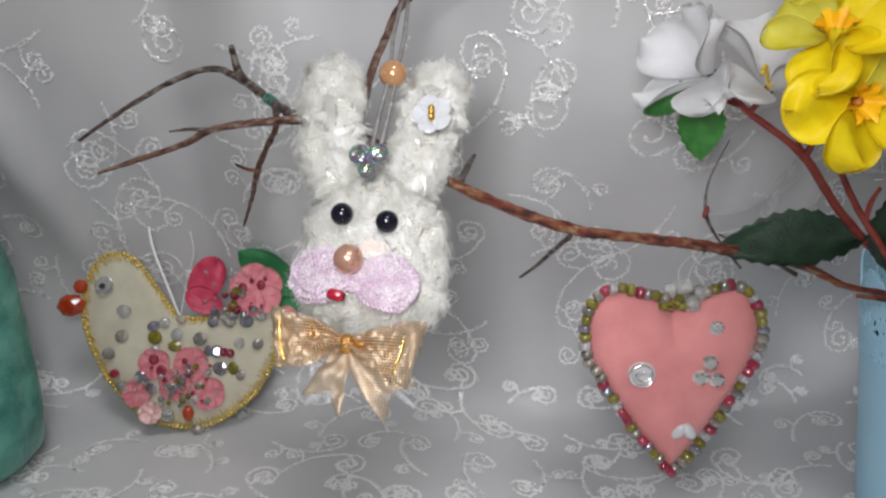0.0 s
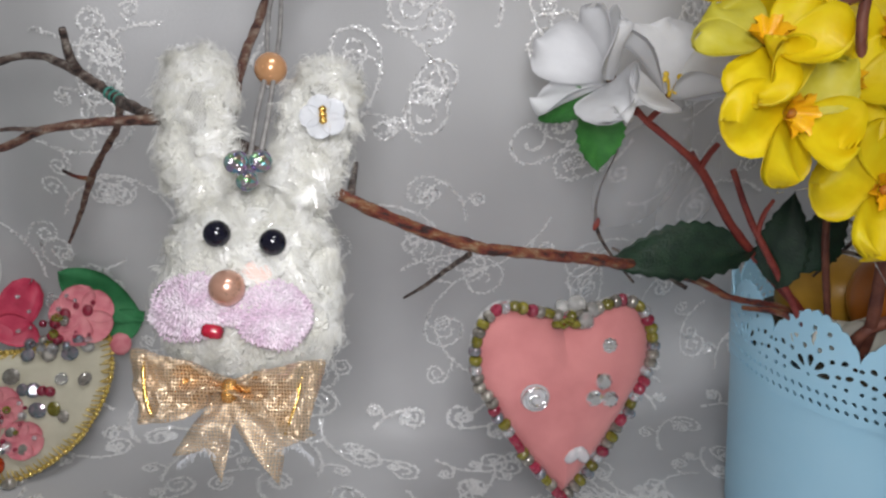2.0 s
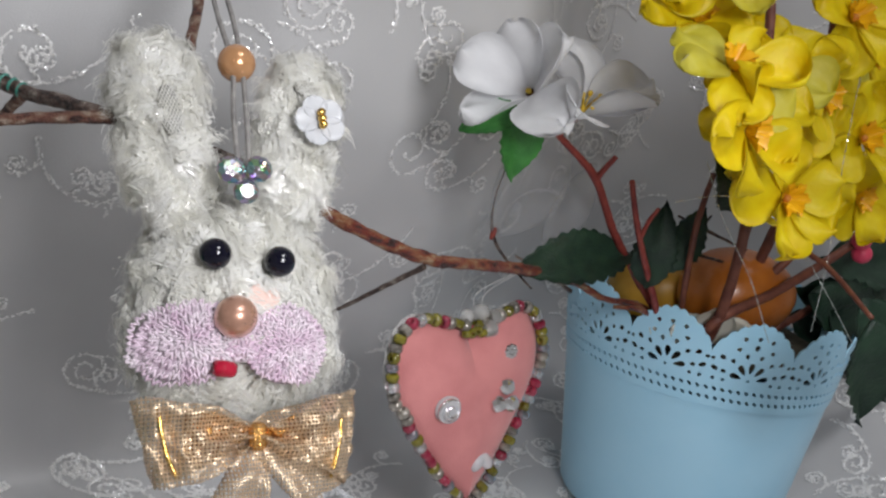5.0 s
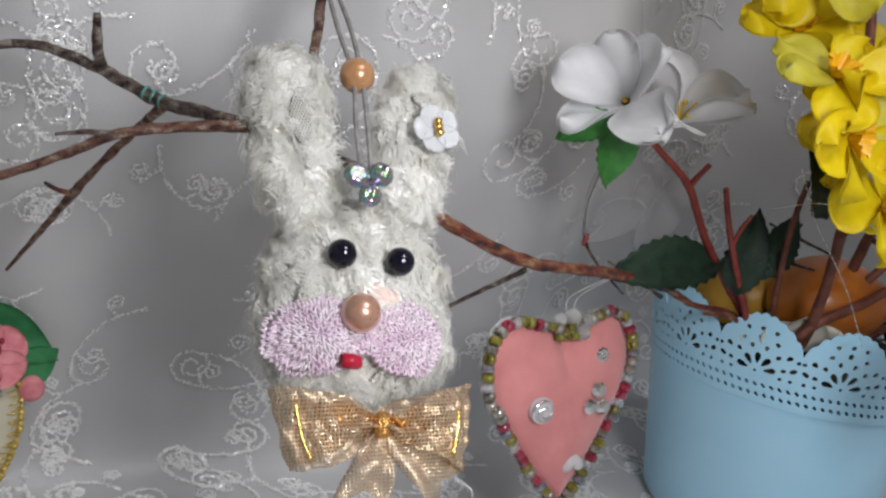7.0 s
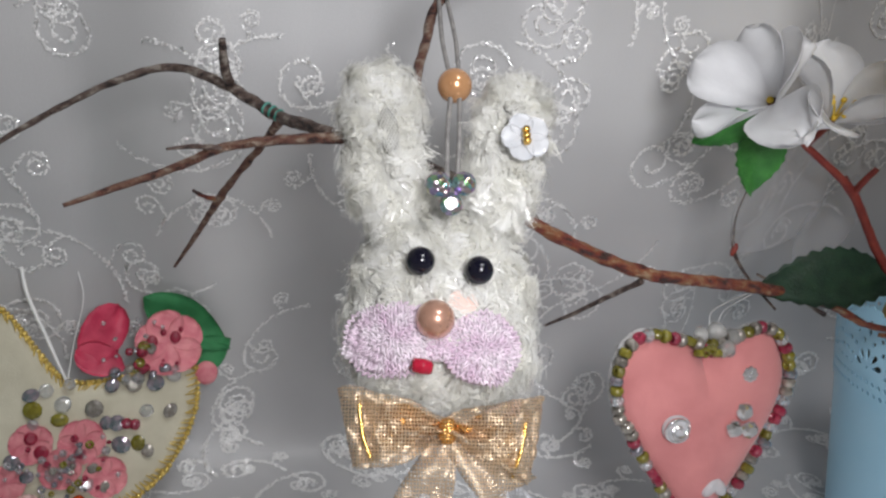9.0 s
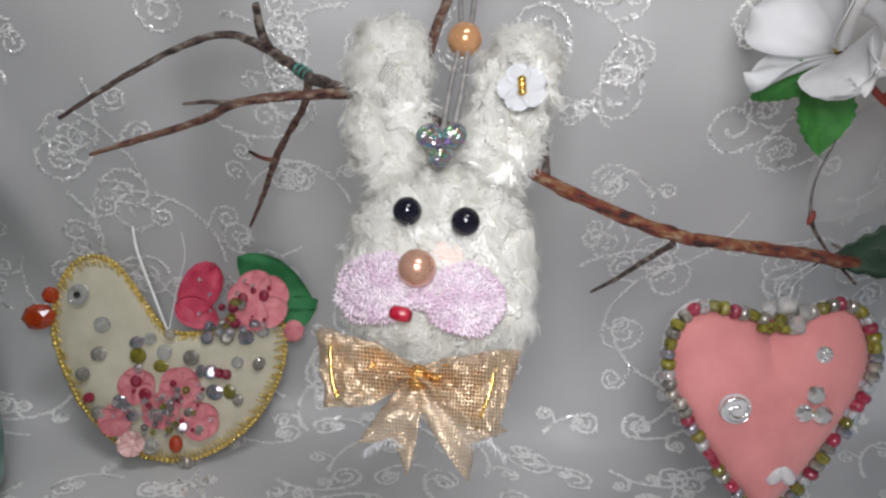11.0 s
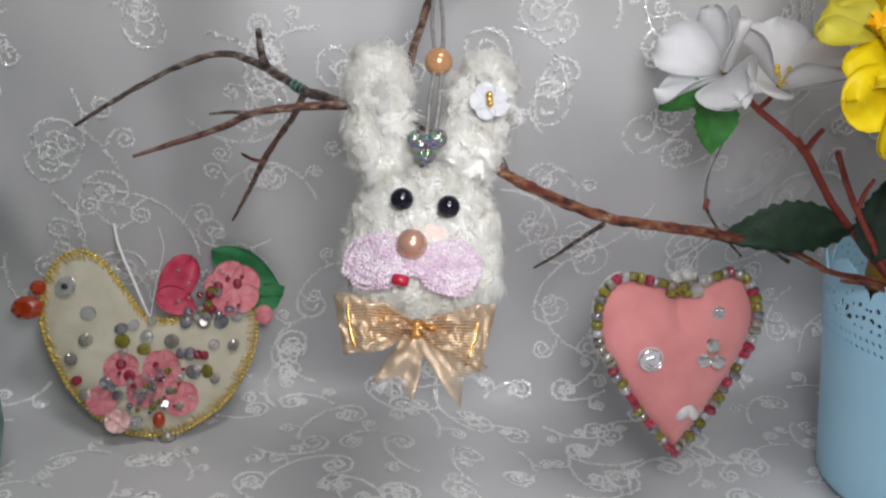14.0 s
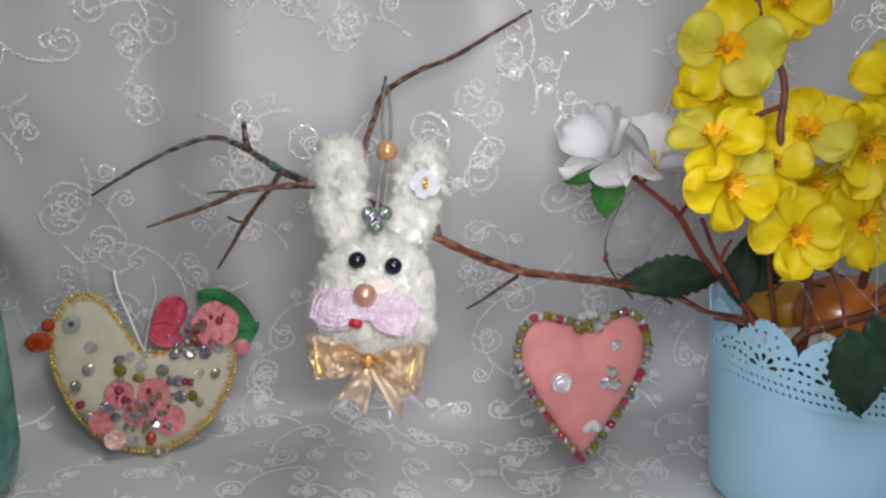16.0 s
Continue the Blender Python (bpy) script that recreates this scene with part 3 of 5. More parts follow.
# ---- hanging rabbit ornament ----
def build_rabbit():
    t = thing("rabbit_ornament", (-0.0265, 0.2725, 0.169), (0.985, -0.165, 0), (0.0, 0.485, 0.875),
              "white plush-yarn rabbit ornament with lilac cheeks, hanging on a twig", "ornament")
    mm = 0.001
    # lobes: head, two ears (centre, half sizes, lean)
    lobes = [((0.2, -9.5, -14.5), (25.8, 28.5, 15.5), 0, 2.7), ((-17.2, 35, -7), (11.2, 24.7, 6.5), 8, 2.9), ((17.3, 34, -7), (10.9, 24.5, 6.5), -12, 2.9)]
    rng = random.Random(3)

    def tuft(fv, ff, p, n, d, L, w, lift):
        s = n.cross(d)
        if s.length < 1e-4:
            s = d.orthogonal()
        s = s.normalized() * w
        k = len(fv)
        for i in range(4):
            u = i / 3
            q = p + d * (L * u) + n * (L * lift * math.sin(u * 2.4)) + Vector((0, -1, 0)) * (L * 0.2 * u * u)
            ww = 1 - 0.8 * u * u
            fv.extend((q - s * ww, q + s * ww + n * w * 0.3))
        for i in range(3):
            ff.append((k + 2 * i, k + 2 * i + 1, k + 2 * i + 3, k + 2 * i + 2))

    for name, ((cx, cy, cz), (a, b, c), lean, pw) in zip(("head", "ear", "ear"), lobes):
        g = ball(1, 150, 90, (1, 1, 1), pw)
        m = pose(cx * mm, cy * mm, cz * mm, 0, 0, lean)
        V = []
        for v in g[0]:
            wide = 1 - 0.12 * v[1] if name == "head" else 1 + 0.06 * v[1]
            q = m @ Vector((v[0] * a * mm * wide, v[1] * b * mm, v[2] * c * mm))
            V.append(q + (q - Vector((cx, cy, cz)) * mm).normalized() * (0.0034 * noise.noise(q * 230) + 0.0013 * noise.noise(q * 520) + 0.0005 * noise.noise(q * 1100)))
        lobe = part(name, (V, g[1]), YARN_BASE, t, "stuffed cream knit " + name)
        fv, ff, gv, gf = [], [], [], []
        for _ in range(int(1300 * (a * b) / (26.5 * 29.5) * 1.5) + 420):
            ph, ct = rng.uniform(0, 2 * math.pi), rng.uniform(-0.75, 1)
            st = math.sqrt(1 - ct * ct)
            e = 2 / pw
            sp = lambda x: math.copysign(abs(x) ** e, x)
            q = Vector((a * st * sp(math.cos(ph)), b * st * sp(math.sin(ph)), c * ct)) * mm
            q.x *= 1 - 0.12 * q.y / (b * mm) if name == "head" else 1 + 0.06 * q.y / (b * mm)
            n = m.to_3x3() @ Vector((q.x / a ** 2, q.y / b ** 2, q.z / c ** 2)).normalized()
            p0 = m @ q
            p0 += n * (0.0034 * noise.noise(p0 * 230) + 0.0013 * noise.noise(p0 * 520) - 0.0002)
            sw = noise.noise(p0 * 140) * 7 + rng.gauss(0, 0.25)
            d0 = Vector((math.cos(sw), math.sin(sw) - 0.25, rng.gauss(0, 0.5)))
            d0 = (d0 - n * d0.dot(n)).normalized()
            lift = rng.uniform(-0.05, 0.13) + 0.12 * noise.noise(p0 * 220)
            shiny = rng.random() < 0.55
            for k in range(rng.randint(11, 17)):
                p = p0 + Vector((rng.gauss(0, 0.0009), rng.gauss(0, 0.0009), rng.gauss(0, 0.0003)))
                x, y = p.x / mm, p.y / mm
                if p.z > -0.006 and name == "head":
                    if ((x + 13) / 10.5) ** 2 + ((y + 20) / 7.5) ** 2 < 1 or ((x - 11) / 11) ** 2 + ((y + 22) / 8) ** 2 < 1:
                        continue
                    if min(math.hypot(x + 7.5, y - 0.5), math.hypot(x - 8.3, y + 1.4), math.hypot(x + 4.5, y + 15), math.hypot(x + 7.5, y + 27)) < 3.9:
                        continue
                if p.z > -0.004 and cx == 17.3 and math.hypot(x - 21, y - 36) < 7.5:
                    continue
                if p.z > -0.004 and cx == -17.2 and abs(x + 16.5) < 3.5 and 28 < y < 50 and rng.random() < 0.7:
                    continue
                d = (d0 + Vector((rng.gauss(0, 0.14), rng.gauss(0, 0.14), rng.gauss(0, 0.10)))).normalized()
                if shiny and k < 7:
                    tuft(gv, gf, p + n * 0.0004, n, d, rng.uniform(0.0028, 0.0060), rng.uniform(0.00007, 0.00017), lift)
                else:
                    tuft(fv, ff, p, n, d, rng.uniform(0.0016, 0.0040), rng.uniform(0.00008, 0.00020), lift)
        o = part("plush", (fv, ff), YARN, lobe, "shaggy glossy white yarn")
        o["kind"] = "stuff"
        o = part("satin_yarn", (gv, gf), YARN_GLOSS, lobe, "glinting loops of satin yarn")
        o["kind"] = "stuff"

    # lilac crochet cheeks: rows of stitches on a padded oval
    def cheek(cx, cy, rx, ry, turn, wrap, name):
        """A crochet shell: rings of stitches, each stitch standing out from the middle."""
        geos = [moved(ball(1, 28, 10), pose(0, 0, -0.0006) @ Matrix.Diagonal((rx * mm, ry * mm, 0.0015, 1)))]
        ring, r = 0, 0.10
        while r < 1.04:
            n = max(4, int(2 * math.pi * r * (rx + ry) / 2 / 0.78))
            for k in range(n):
                a = 2 * math.pi * (k + 0.5 * (ring % 2)) / n
                rr = r * (1 + 0.12 * noise.noise((math.cos(a) * 2 + cx, math.sin(a) * 2, ring))) + rng.gauss(0, 0.012)
                x, y = rx * rr * math.cos(a), ry * rr * math.sin(a)
                z = 1.2 * math.sqrt(max(0, 1 - min(1, rr) ** 2)) + 0.15 + 0.3 * noise.noise((x * 0.45, y * 0.45, cx)) + (0.35 if ring % 2 else 0)
                geos.append(moved(ball(1, 6, 5), pose(x * mm, y * mm, z * mm, rng.uniform(-15, 15), rng.uniform(-15, 15), math.degrees(a) + (24 if k % 2 else -24) + rng.gauss(0, 9))
                                  @ Matrix.Diagonal((rng.uniform(0.0009, 0.0013), 0.00036, 0.00055, 1))))
            r += 1.25 / ((rx + ry) / 2)
            ring += 1
        V, F = merge(*geos)
        co, si = math.cos(math.radians(turn)), math.sin(math.radians(turn))
        V = [(x, y, z - wrap * smooth(0.009, 0.029, abs(cx * mm + x * co - y * si))) for x, y, z in V]
        part(name, (V, F), LILAC, t, "lilac crochet cheek", pose(cx * mm, cy * mm, 0.6 * mm, 0, 0, turn))

    cheek(-14.0, -20.0, 12.2, 9.2, 6, 0.0085, "cheek")
    cheek(9.6, -21.8, 11.0, 9.8, -8, 0.0055, "cheek")
    cheek(-1.6, -22.6, 4.6, 3.2, 0, 0.0, "crochet_band")
    part("blush_patch", moved(ball(1, 18, 8), Matrix.Diagonal((0.0044, 0.0040, 0.0008, 1))), BLUSH, t, "peach felt patch beside the nose", pose(0.004, -0.0105, 0.0010))
    for x, y in ((-7.5, 0.5), (8.3, -1.4)):
        eye = part("eye", ball(0.0039, 24, 16), BLACK, t, "round black bead eye", pose(x * mm, y * mm, 0.0024))
    part("nose", ball(0.0052, 28, 18), PEARL, t, "peach pearl nose", pose(-0.0034, -0.015, 0.0034))
    part("mouth", moved(ring_bead(0.0021, 0.0008, 0.0056), pose(0, 0, 0, 0, 90, 0)), RED_BEAD, t, "red tube-bead mouth", pose(-0.0066, -0.0272, 0.0030, 0, 0, -10))
    for x, y, r in ((-2.4, 21.2, 3.7), (4.4, 21.8, 3.5), (1.0, 16.0, 3.3)):
        part("crown_bead", cut_gem(r * mm, 0.0022, 10), CROWN_GEM, t, "iridescent faceted bead", pose((x - 0.8) * mm, y * mm, 0.0038, rng.uniform(-8, 8), rng.uniform(-8, 8), rng.uniform(0, 40)), smooth=False)
    # small white flower with gold beads on an ear
    fl = part("ear_flower", merge(*[moved(petal(0.0070, 0.0070, 0.05, 0.03, 0, k, 0.0005), pose(0, 0, 0, 0, 0, 72 * k)) for k in range(5)]), WHITE_PLASTIC, t,
              "small white plastic flower", pose(0.0208, 0.0362, 0.0040, 0, 0, 20))
    for k in (-1, 0, 1):
        part("gold_bead", ring_bead(0.00125, 0.0004, 0.0017, 10), GOLD, fl, "", pose(0.0004 * k, 0.0016 * k, 0.0016, 80, 0, 15))
    # open white netting that shows where the ears have no pile; a grey pad paints the shade in its holes
    for x0, y0, w, h, turn in ((-16.6, 37.0, 2.8, 7.2, 8), (19.0, 46.0, 3.4, 2.2, -13)):
        net = part("ear_lining", moved(ball(1, 20, 8), Matrix.Diagonal((w * mm, h * mm, 0.0010, 1))), NET_SHADE, t, "grey pad standing for the shade behind the ear netting", pose(x0 * mm, y0 * mm, -0.0005, 0, 0, turn))
        geos = []
        for s in (-1, 1):
            k = -14
            while k <= 14:
                line = [(k * 0.85 + s * v * 0.55, v) for v in (q * 0.5 for q in range(-22, 23))]
                line = [(a, b) for a, b in line if (a / w) ** 2 + (b / h) ** 2 < 1.1]
                if len(line) > 1:
                    geos.append(tube([(a * mm, b * mm, 0.0011 + 0.0001 * s) for a, b in (line[0], line[len(line) // 2], line[-1])], [0.00016] * 2, 5, 2))
                k += 1
        part("netting", merge(*geos), YARN, net, "open white netting")
    # gold organza bow
    def ribbon(path, widths, mid_y, pleats=0.0, nw=10, seed=0, skew=0.0):
        """A ribbon whose centre line runs in x-z (or x-y) and whose width spans y."""
        Q = spline(path, 14)
        V, F = [], []
        n = len(Q)
        for i, q in enumerate(Q):
            u = i / (n - 1)
            s = u * (len(widths) - 1)
            k = min(int(s), len(widths) - 2)
            w = widths[k] + (widths[k + 1] - widths[k]) * (s - k)
            yy = mid_y[k] + (mid_y[k + 1] - mid_y[k]) * (s - k)
            for j in range(nw + 1):
                e = j / nw - 0.5
                pl = pleats * math.cos(e * 14 + seed) * max(0, 1 - 18 * w * 2.2)
                V.append((q.x + skew * e * abs(q.x) / 0.028, q.y + yy + e * w + 0.0022 * noise.noise((u * 6, seed * 3.1, e)), q.z + pl * 0.002 + 0.0010 * math.sin(seed + e * 9 + u * 11) + 0.0030 * noise.noise((q.x * 190 + seed, e * 3.6, u * 6)) + 0.0015 * noise.noise((q.x * 420, e * 8, seed)) + 0.0007 * noise.noise((q.x * 900, e * 18, u * 20 + seed))))
        for i in range(n - 1):
            for j in range(nw):
                a = i * (nw + 1) + j
                F.append((a, a + 1, a + nw + 2, a + nw + 1))
        return V, F

    bow = part("bow", merge(ball(0.0001, 4, 3)), GOLD, t, "gold organza bow tied under the chin", pose(-0.0002, -0.0430, 0.0035) @ Matrix.Diagonal((0.88, 1, 1, 1)))

    def solid(o, th=0.00025):
        md = o.modifiers.new("thickness", "SOLIDIFY")
        md.thickness = th
        return o

    L = [(0.0, 0, 0.001), (-0.010, 0.0005, 0.0065), (-0.020, 0.001, 0.0075), (-0.0275, 0.0015, 0.004), (-0.0283, 0.0015, 0.0005), (-0.020, 0.001, -0.002), (-0.008, 0, -0.0015), (0, 0, -0.001)]
    R = [(-x * 0.90, y - 0.0035 * (-x) / 0.028, z) for x, y, z in L]
    W = [0.005, 0.0115, 0.0165, 0.0190, 0.0195, 0.0175, 0.010, 0.005]
    solid(part("loop", ribbon(L, W, [0.000, -0.0005, -0.001, -0.0015, -0.002, -0.001, 0, 0], 1.0, nw=26, seed=1, skew=-0.005), GOLD_GAUZE, bow, "gauzy gold ribbon loop"))
    solid(part("loop", ribbon(R, [w * 1.1 for w in W], [0.0] * 8, 1.0, nw=26, seed=3, skew=0.006), GOLD_GAUZE, bow, "gauzy gold ribbon loop"))
    # bright selvedge lines along the outer folds and edges
    for sx, yk in ((-1, 0), (1, -0.0035)):
        xo = 0.0262 if sx < 0 else 0.0226
        part("selvedge", tube([(sx * (xo - 0.0005), 0.0078 + yk, 0.0062), (sx * (xo - 0.0018), yk, 0.0066), (sx * (xo - 0.0048), -0.0078 + yk, 0.0062)], [0.00055] * 3, 6, 9, 0.9), GOLD, bow, "bright gold ribbon edge")
        inner = [(sx * 0.002, 0, 0.0022), (sx * 0.010, 0.001 + yk * 0.4, 0.0035), (sx * 0.019, 0.001 + yk * 0.7, 0.0035)]
        solid(part("loop_lining", ribbon(inner, [0.003, 0.008, 0.012], [0.0] * 3, 0.6, seed=5), GOLD_GAUZE_DEEP, bow, "deep gold inside of the loop"))

    def tail(x1, y1, w, seed):
        P = [Vector((0, -0.001, 0.001)), Vector((x1 * 0.45, y1 * 0.5, 0.0045)), Vector((x1, y1, 0.002))]
        Q = spline(P, 8)
        V, F = [], []
        nw = 10
        for i, q in enumerate(Q):
            u = i / (len(Q) - 1)
            d = (Q[min(i + 1, len(Q) - 1)] - Q[max(i - 1, 0)]).normalized()
            s = Vector((-d.y, d.x, 0)).normalized()
            for j in range(nw + 1):
                e = j / nw - 0.5
                cutv = (abs(e) - 0.25) * 0.011 * (u ** 6)
                v = q + s * (e * w * (0.35 + 0.65 * u)) + d * cutv
                V.append((v.x, v.y, v.z + 0.0013 * math.sin(seed + e * 8 + u * 4) + 0.002 * noise.noise((u * 4, e * 3, seed))))
        for i in range(len(Q) - 1):
            for j in range(nw):
                a = i * (nw + 1) + j
                F.append((a, a + 1, a + nw + 2, a + nw + 1))
        return V, F

    solid(part("tail", tail(-0.0070, -0.0185, 0.0165, 0.5), GOLD_GAUZE, bow, "frayed gold ribbon tail"))
    solid(part("tail", tail(0.0195, -0.0165, 0.0165, 2.5), GOLD_GAUZE, bow, "frayed gold ribbon tail"))
    for sx, x1, y1 in ((-1, -0.0070, -0.0185), (1, 0.0195, -0.0165)):
        geos = []
        for k in range(44):
            e = k / 43 - 0.5
            p = Vector((x1 + e * 0.014, y1 + 0.0015 - (abs(e) - 0.25) * 0.010, 0.002))
            geos.append(tube([p, p + Vector((rng.gauss(0, 0.0008), -rng.uniform(0.001, 0.003), rng.gauss(0, 0.0006)))], [0.00016, 0.00006], 4, 1))
        part("fray", merge(*geos), WHITE_PLASTIC, bow, "whitish frayed ribbon threads")
    part("knot", moved(ball(1, 18, 12, (1, 1, 1), 2.6), pose(0, -0.0003, 0.0028) @ Matrix.Diagonal((0.0026, 0.0034, 0.0024, 1))), GOLD_GAUZE_DEEP, bow, "deep gold centre knot")
    # hanging cord with its pearl: two strands up to the twig
    inv = t.matrix_world.inverted()
    top = inv @ Vector((-0.0150, 0.3365, 0.2385))
    pearl = inv @ Vector((-0.0180, 0.3065, 0.2135))
    gem = Vector((0.001, 0.021, 0.0))
    for s in (-0.0013, 0.0013):
        part("cord", tube([gem + Vector((s, 0, 0)), (gem + pearl) / 2 + Vector((s * 1.3, 0, 0)), pearl + Vector((s, 0, 0)), (pearl + top) / 2 + Vector((s * 1.6, 0, 0)), top + Vector((s, 0, -0.0015))], [0.0008] * 3, 6, 6),
             CORD, t, "grey hanging cord")
    part("cord_loop", tube([top + Vector((-0.0013, 0, -0.0015)), top + Vector((-0.0005, 0.0028, 0.0003)), top + Vector((0.0005, 0.0028, 0.0003)), top + Vector((0.0013, 0, -0.0015))], [0.00045] * 2, 6, 6), CORD, t)
    part("pearl", ball(0.0052, 28, 18), PEARL_ORANGE, t, "apricot pearl on the cord", Matrix.Translation(pearl))
    return t


build_rabbit()


# ---- hanging heart ornament ----
def heart_edge(a, k=1.0):
    x = 16 * math.copysign(abs(math.sin(a)) ** 1.95, math.sin(a))
    y = 13 * math.cos(a) - 5 * math.cos(2 * a) - 2 * math.cos(3 * a) - math.cos(4 * a)
    x *= 1 - 0.115 * math.exp(-((y + 6) / 6.5) ** 2)
    if y < 0:
        y *= 1.03
    if y > 0:
        y += 4.0 * math.exp(-(x / 4.2) ** 2) * min(1, y / 4)
    return Vector((x * 2.42 * k - 7.1, (y * 2.9) * k + 6.0, 0)) * 0.001


def build_heart():
    t = thing("heart_ornament", (0.105, 0.3235, 0.085), (0.9985, -0.05, 0), (0.0, 0.155, 0.988),
              "stuffed coral-pink heart ornament edged with glass beads, hanging from a branch", "ornament")
    rng = random.Random(8)
    roll = pose(0, 0, 0, 0, 0, 2.5)
    n, rings = 96, 12
    mid = heart_edge(0, 0.0)
    for side, name, th in ((1, "front", 0.0085), (-1, "back", 0.006)):
        V, F = [roll @ (mid + Vector((0, 0, side * th)))], []
        for i in range(1, rings + 1):
            r = i / rings
            for j in range(n):
                p = heart_edge(2 * math.pi * j / n, 0.96 * r)
                z = th * (1 - r ** 2.6) ** 0.6
                p = p + Vector((0, 0, side * z + 0.0007 * side * noise.noise(p * 120) * (1 - r)))
                if p.y > 0.008 and side > 0:
                    p.z -= 0.004 * math.exp(-((p.x + 0.006) / 0.006) ** 2) * smooth(0.008, 0.03, p.y)
                V.append(roll @ p)
        for j in range(n):
            k = (j + 1) % n
            F.append((0, 1 + j, 1 + k) if side < 0 else (0, 1 + k, 1 + j))
            for i in range(rings - 1):
                a, b = 1 + i * n, 1 + (i + 1) * n
                F.append((a + j, b + j, b + k, a + k) if side < 0 else (a + j, a + k, b + k, b + j))
        part(name, (V, F), PINK_CLOTH, t, "coral-pink fleece %s" % name)
    # sheer seam border
    V = [roll @ (heart_edge(2 * math.pi * j / n, k) + Vector((0, 0, z))) for k, z in ((0.9, 0.001), (1.012, 0.0005), (1.012, -0.0002), (0.9, -0.0004)) for j in range(n)]
    F = [(i * n + j, i * n + (j + 1) % n, ((i + 1) % 4) * n + (j + 1) % n, ((i + 1) % 4) * n + j) for i in range(4) for j in range(n)]
    part("border", (V, F), WHITE_GAUZE, t, "sheer organza border")
    # bead edging
    dense = [heart_edge(2 * math.pi * j / 900, 0.965) for j in range(900)]
    kinds = [OLIVE_BEAD, SMOKE_BEAD, PINK_BEAD, CLEAR, OLIVE_BEAD, IRIS, PINK_BEAD, SMOKE_BEAD]
    meshes = {}
    run, last, k = 0.0, dense[0], 0
    for i, p in enumerate(dense + dense[:1]):
        run += (p - last).length
        last = p
        if run >= 0.0036:
            run = 0.0
            d = (dense[(i + 4) % 900] - dense[i - 4]).normalized()
            mat = kinds[k % 8] if rng.random() < 0.75 else rng.choice(kinds)
            if mat.name not in meshes:
                g = moved(ring_bead(0.0028, 0.0009, 0.0036, 12), pose(0, 0, 0, 0, 90, 0))
                meshes[mat.name] = mesh_of("bead", g[0], g[1], mat)
            ang = math.degrees(math.atan2(d.y, d.x)) + rng.uniform(-14, 14)
            if mat in (PINK_BEAD, OLIVE_BEAD) and rng.random() < 0.4:
                ang += 90
            put("bead", meshes[mat.name], t, roll @ pose(p.x + rng.gauss(0, 0.0003), p.y, 0.0040 + rng.gauss(0, 0.0004), rng.uniform(-12, 12), rng.uniform(-12, 12), ang))
            k += 1

    def z_at(x, y):
        return 0.0094 - 0.0000023 * ((x + 6) ** 2 + (y - 6) ** 2)

    # white rose, stones and pearls sewn on
    rose = part("rose", moved(ball(1, 24, 10), Matrix.Diagonal((0.0060, 0.0056, 0.0026, 1))), ROSE_PLASTIC, t, "white satin rose", pose(-0.0210, 0.002, z_at(-21, 2) - 0.001))
    for turn, r0, r1, rad in ((0, 0.0008, 0.0030, 0.00075), (150, 0.0026, 0.0044, 0.00085), (20, 0.0042, 0.0054, 0.0009)):
        coil = []
        for k in range(15):
            u = k / 14
            a, r = math.radians(turn) + 5.4 * u, r0 + (r1 - r0) * u
            coil.append((r * math.cos(a), r * 0.94 * math.sin(a), 0.0029 - 55 * r * r + 0.0003 * math.sin(7 * u)))
        part("rolled_petal", tube(coil, [rad * 0.5, rad, rad, rad * 0.4], 7, 3, 0.25, turn), GLINT, rose)
    for x, y in ((6.6, 8.2), (2.8, 1.4), (9.6, 0.8)):
        part("clear_bead", cut_gem(0.0037, 0.0036, 7), GLINT, t, "clear faceted glass bead", pose(x * 0.001, y * 0.001, z_at(x, y) - 0.0006, 0, 0, 20 * x), smooth=False)
    stone = mesh_of("stone", *cut_gem(0.0013, 0.0012, 6), GLINT, False)
    for k in range(9):
        a, r = (2 * math.pi * k / 8, 0.0021) if k else (0, 0)
        put("stone", stone, t, pose(0.0088 + r * math.cos(a), 0.0224 + r * math.sin(a), z_at(10, 22) - 0.0006), "tiny clear stone" if k == 0 else "")
    g = [moved(ball(1, 14, 9), pose(sx * 0.0017, 0.0008, 0, 0, 0, sx * 38) @ Matrix.Diagonal((0.0024, 0.0038, 0.0019, 1))) for sx in (-1, 1)]
    part("heart_bead", merge(*g), ROSE_PLASTIC, t, "milky heart-shaped bead", pose(-0.0018, -0.0242, z_at(0, -24) - 0.001) @ Matrix.Scale(1.15, 4))
    for x, y, z, r in ((-4.0, 38.0, 2.5, 4.0), (2.4, 36.2, 3.5, 3.6), (-1.0, 32.6, 5.5, 3.4), (-9.5, 37.0, 1.0, 3.0)):
        part("bubble_bead", ball(r * 0.001, 20, 14), BUBBLE, t, "clear bubble-like bead at the notch", pose(x * 0.001, y * 0.001, z * 0.001))
    for k in range(6):
        put("bead", meshes[rng.choice(sorted(meshes))], t, pose((-13 + 2.6 * k) * 0.001, (31.5 + rng.uniform(-1, 1)) * 0.001, 0.0062, rng.uniform(0, 70), rng.uniform(0, 70), rng.uniform(0, 90)) @ Matrix.Scale(0.8, 4))
    # hanging thread
    inv = t.matrix_world.inverted()
    up = inv @ Vector((0.101, 0.3115, 0.1445))
    for s in (-0.0012, 0.0012):
        part("thread", tube([(-0.004 + s, 0.037, 0.001), (-0.004 + s * 2, 0.046, 0.002), up + Vector((s, 0, 0))], [0.00018] * 2, 5, 5), THREAD, t, "clear nylon hanging thread")


build_heart()


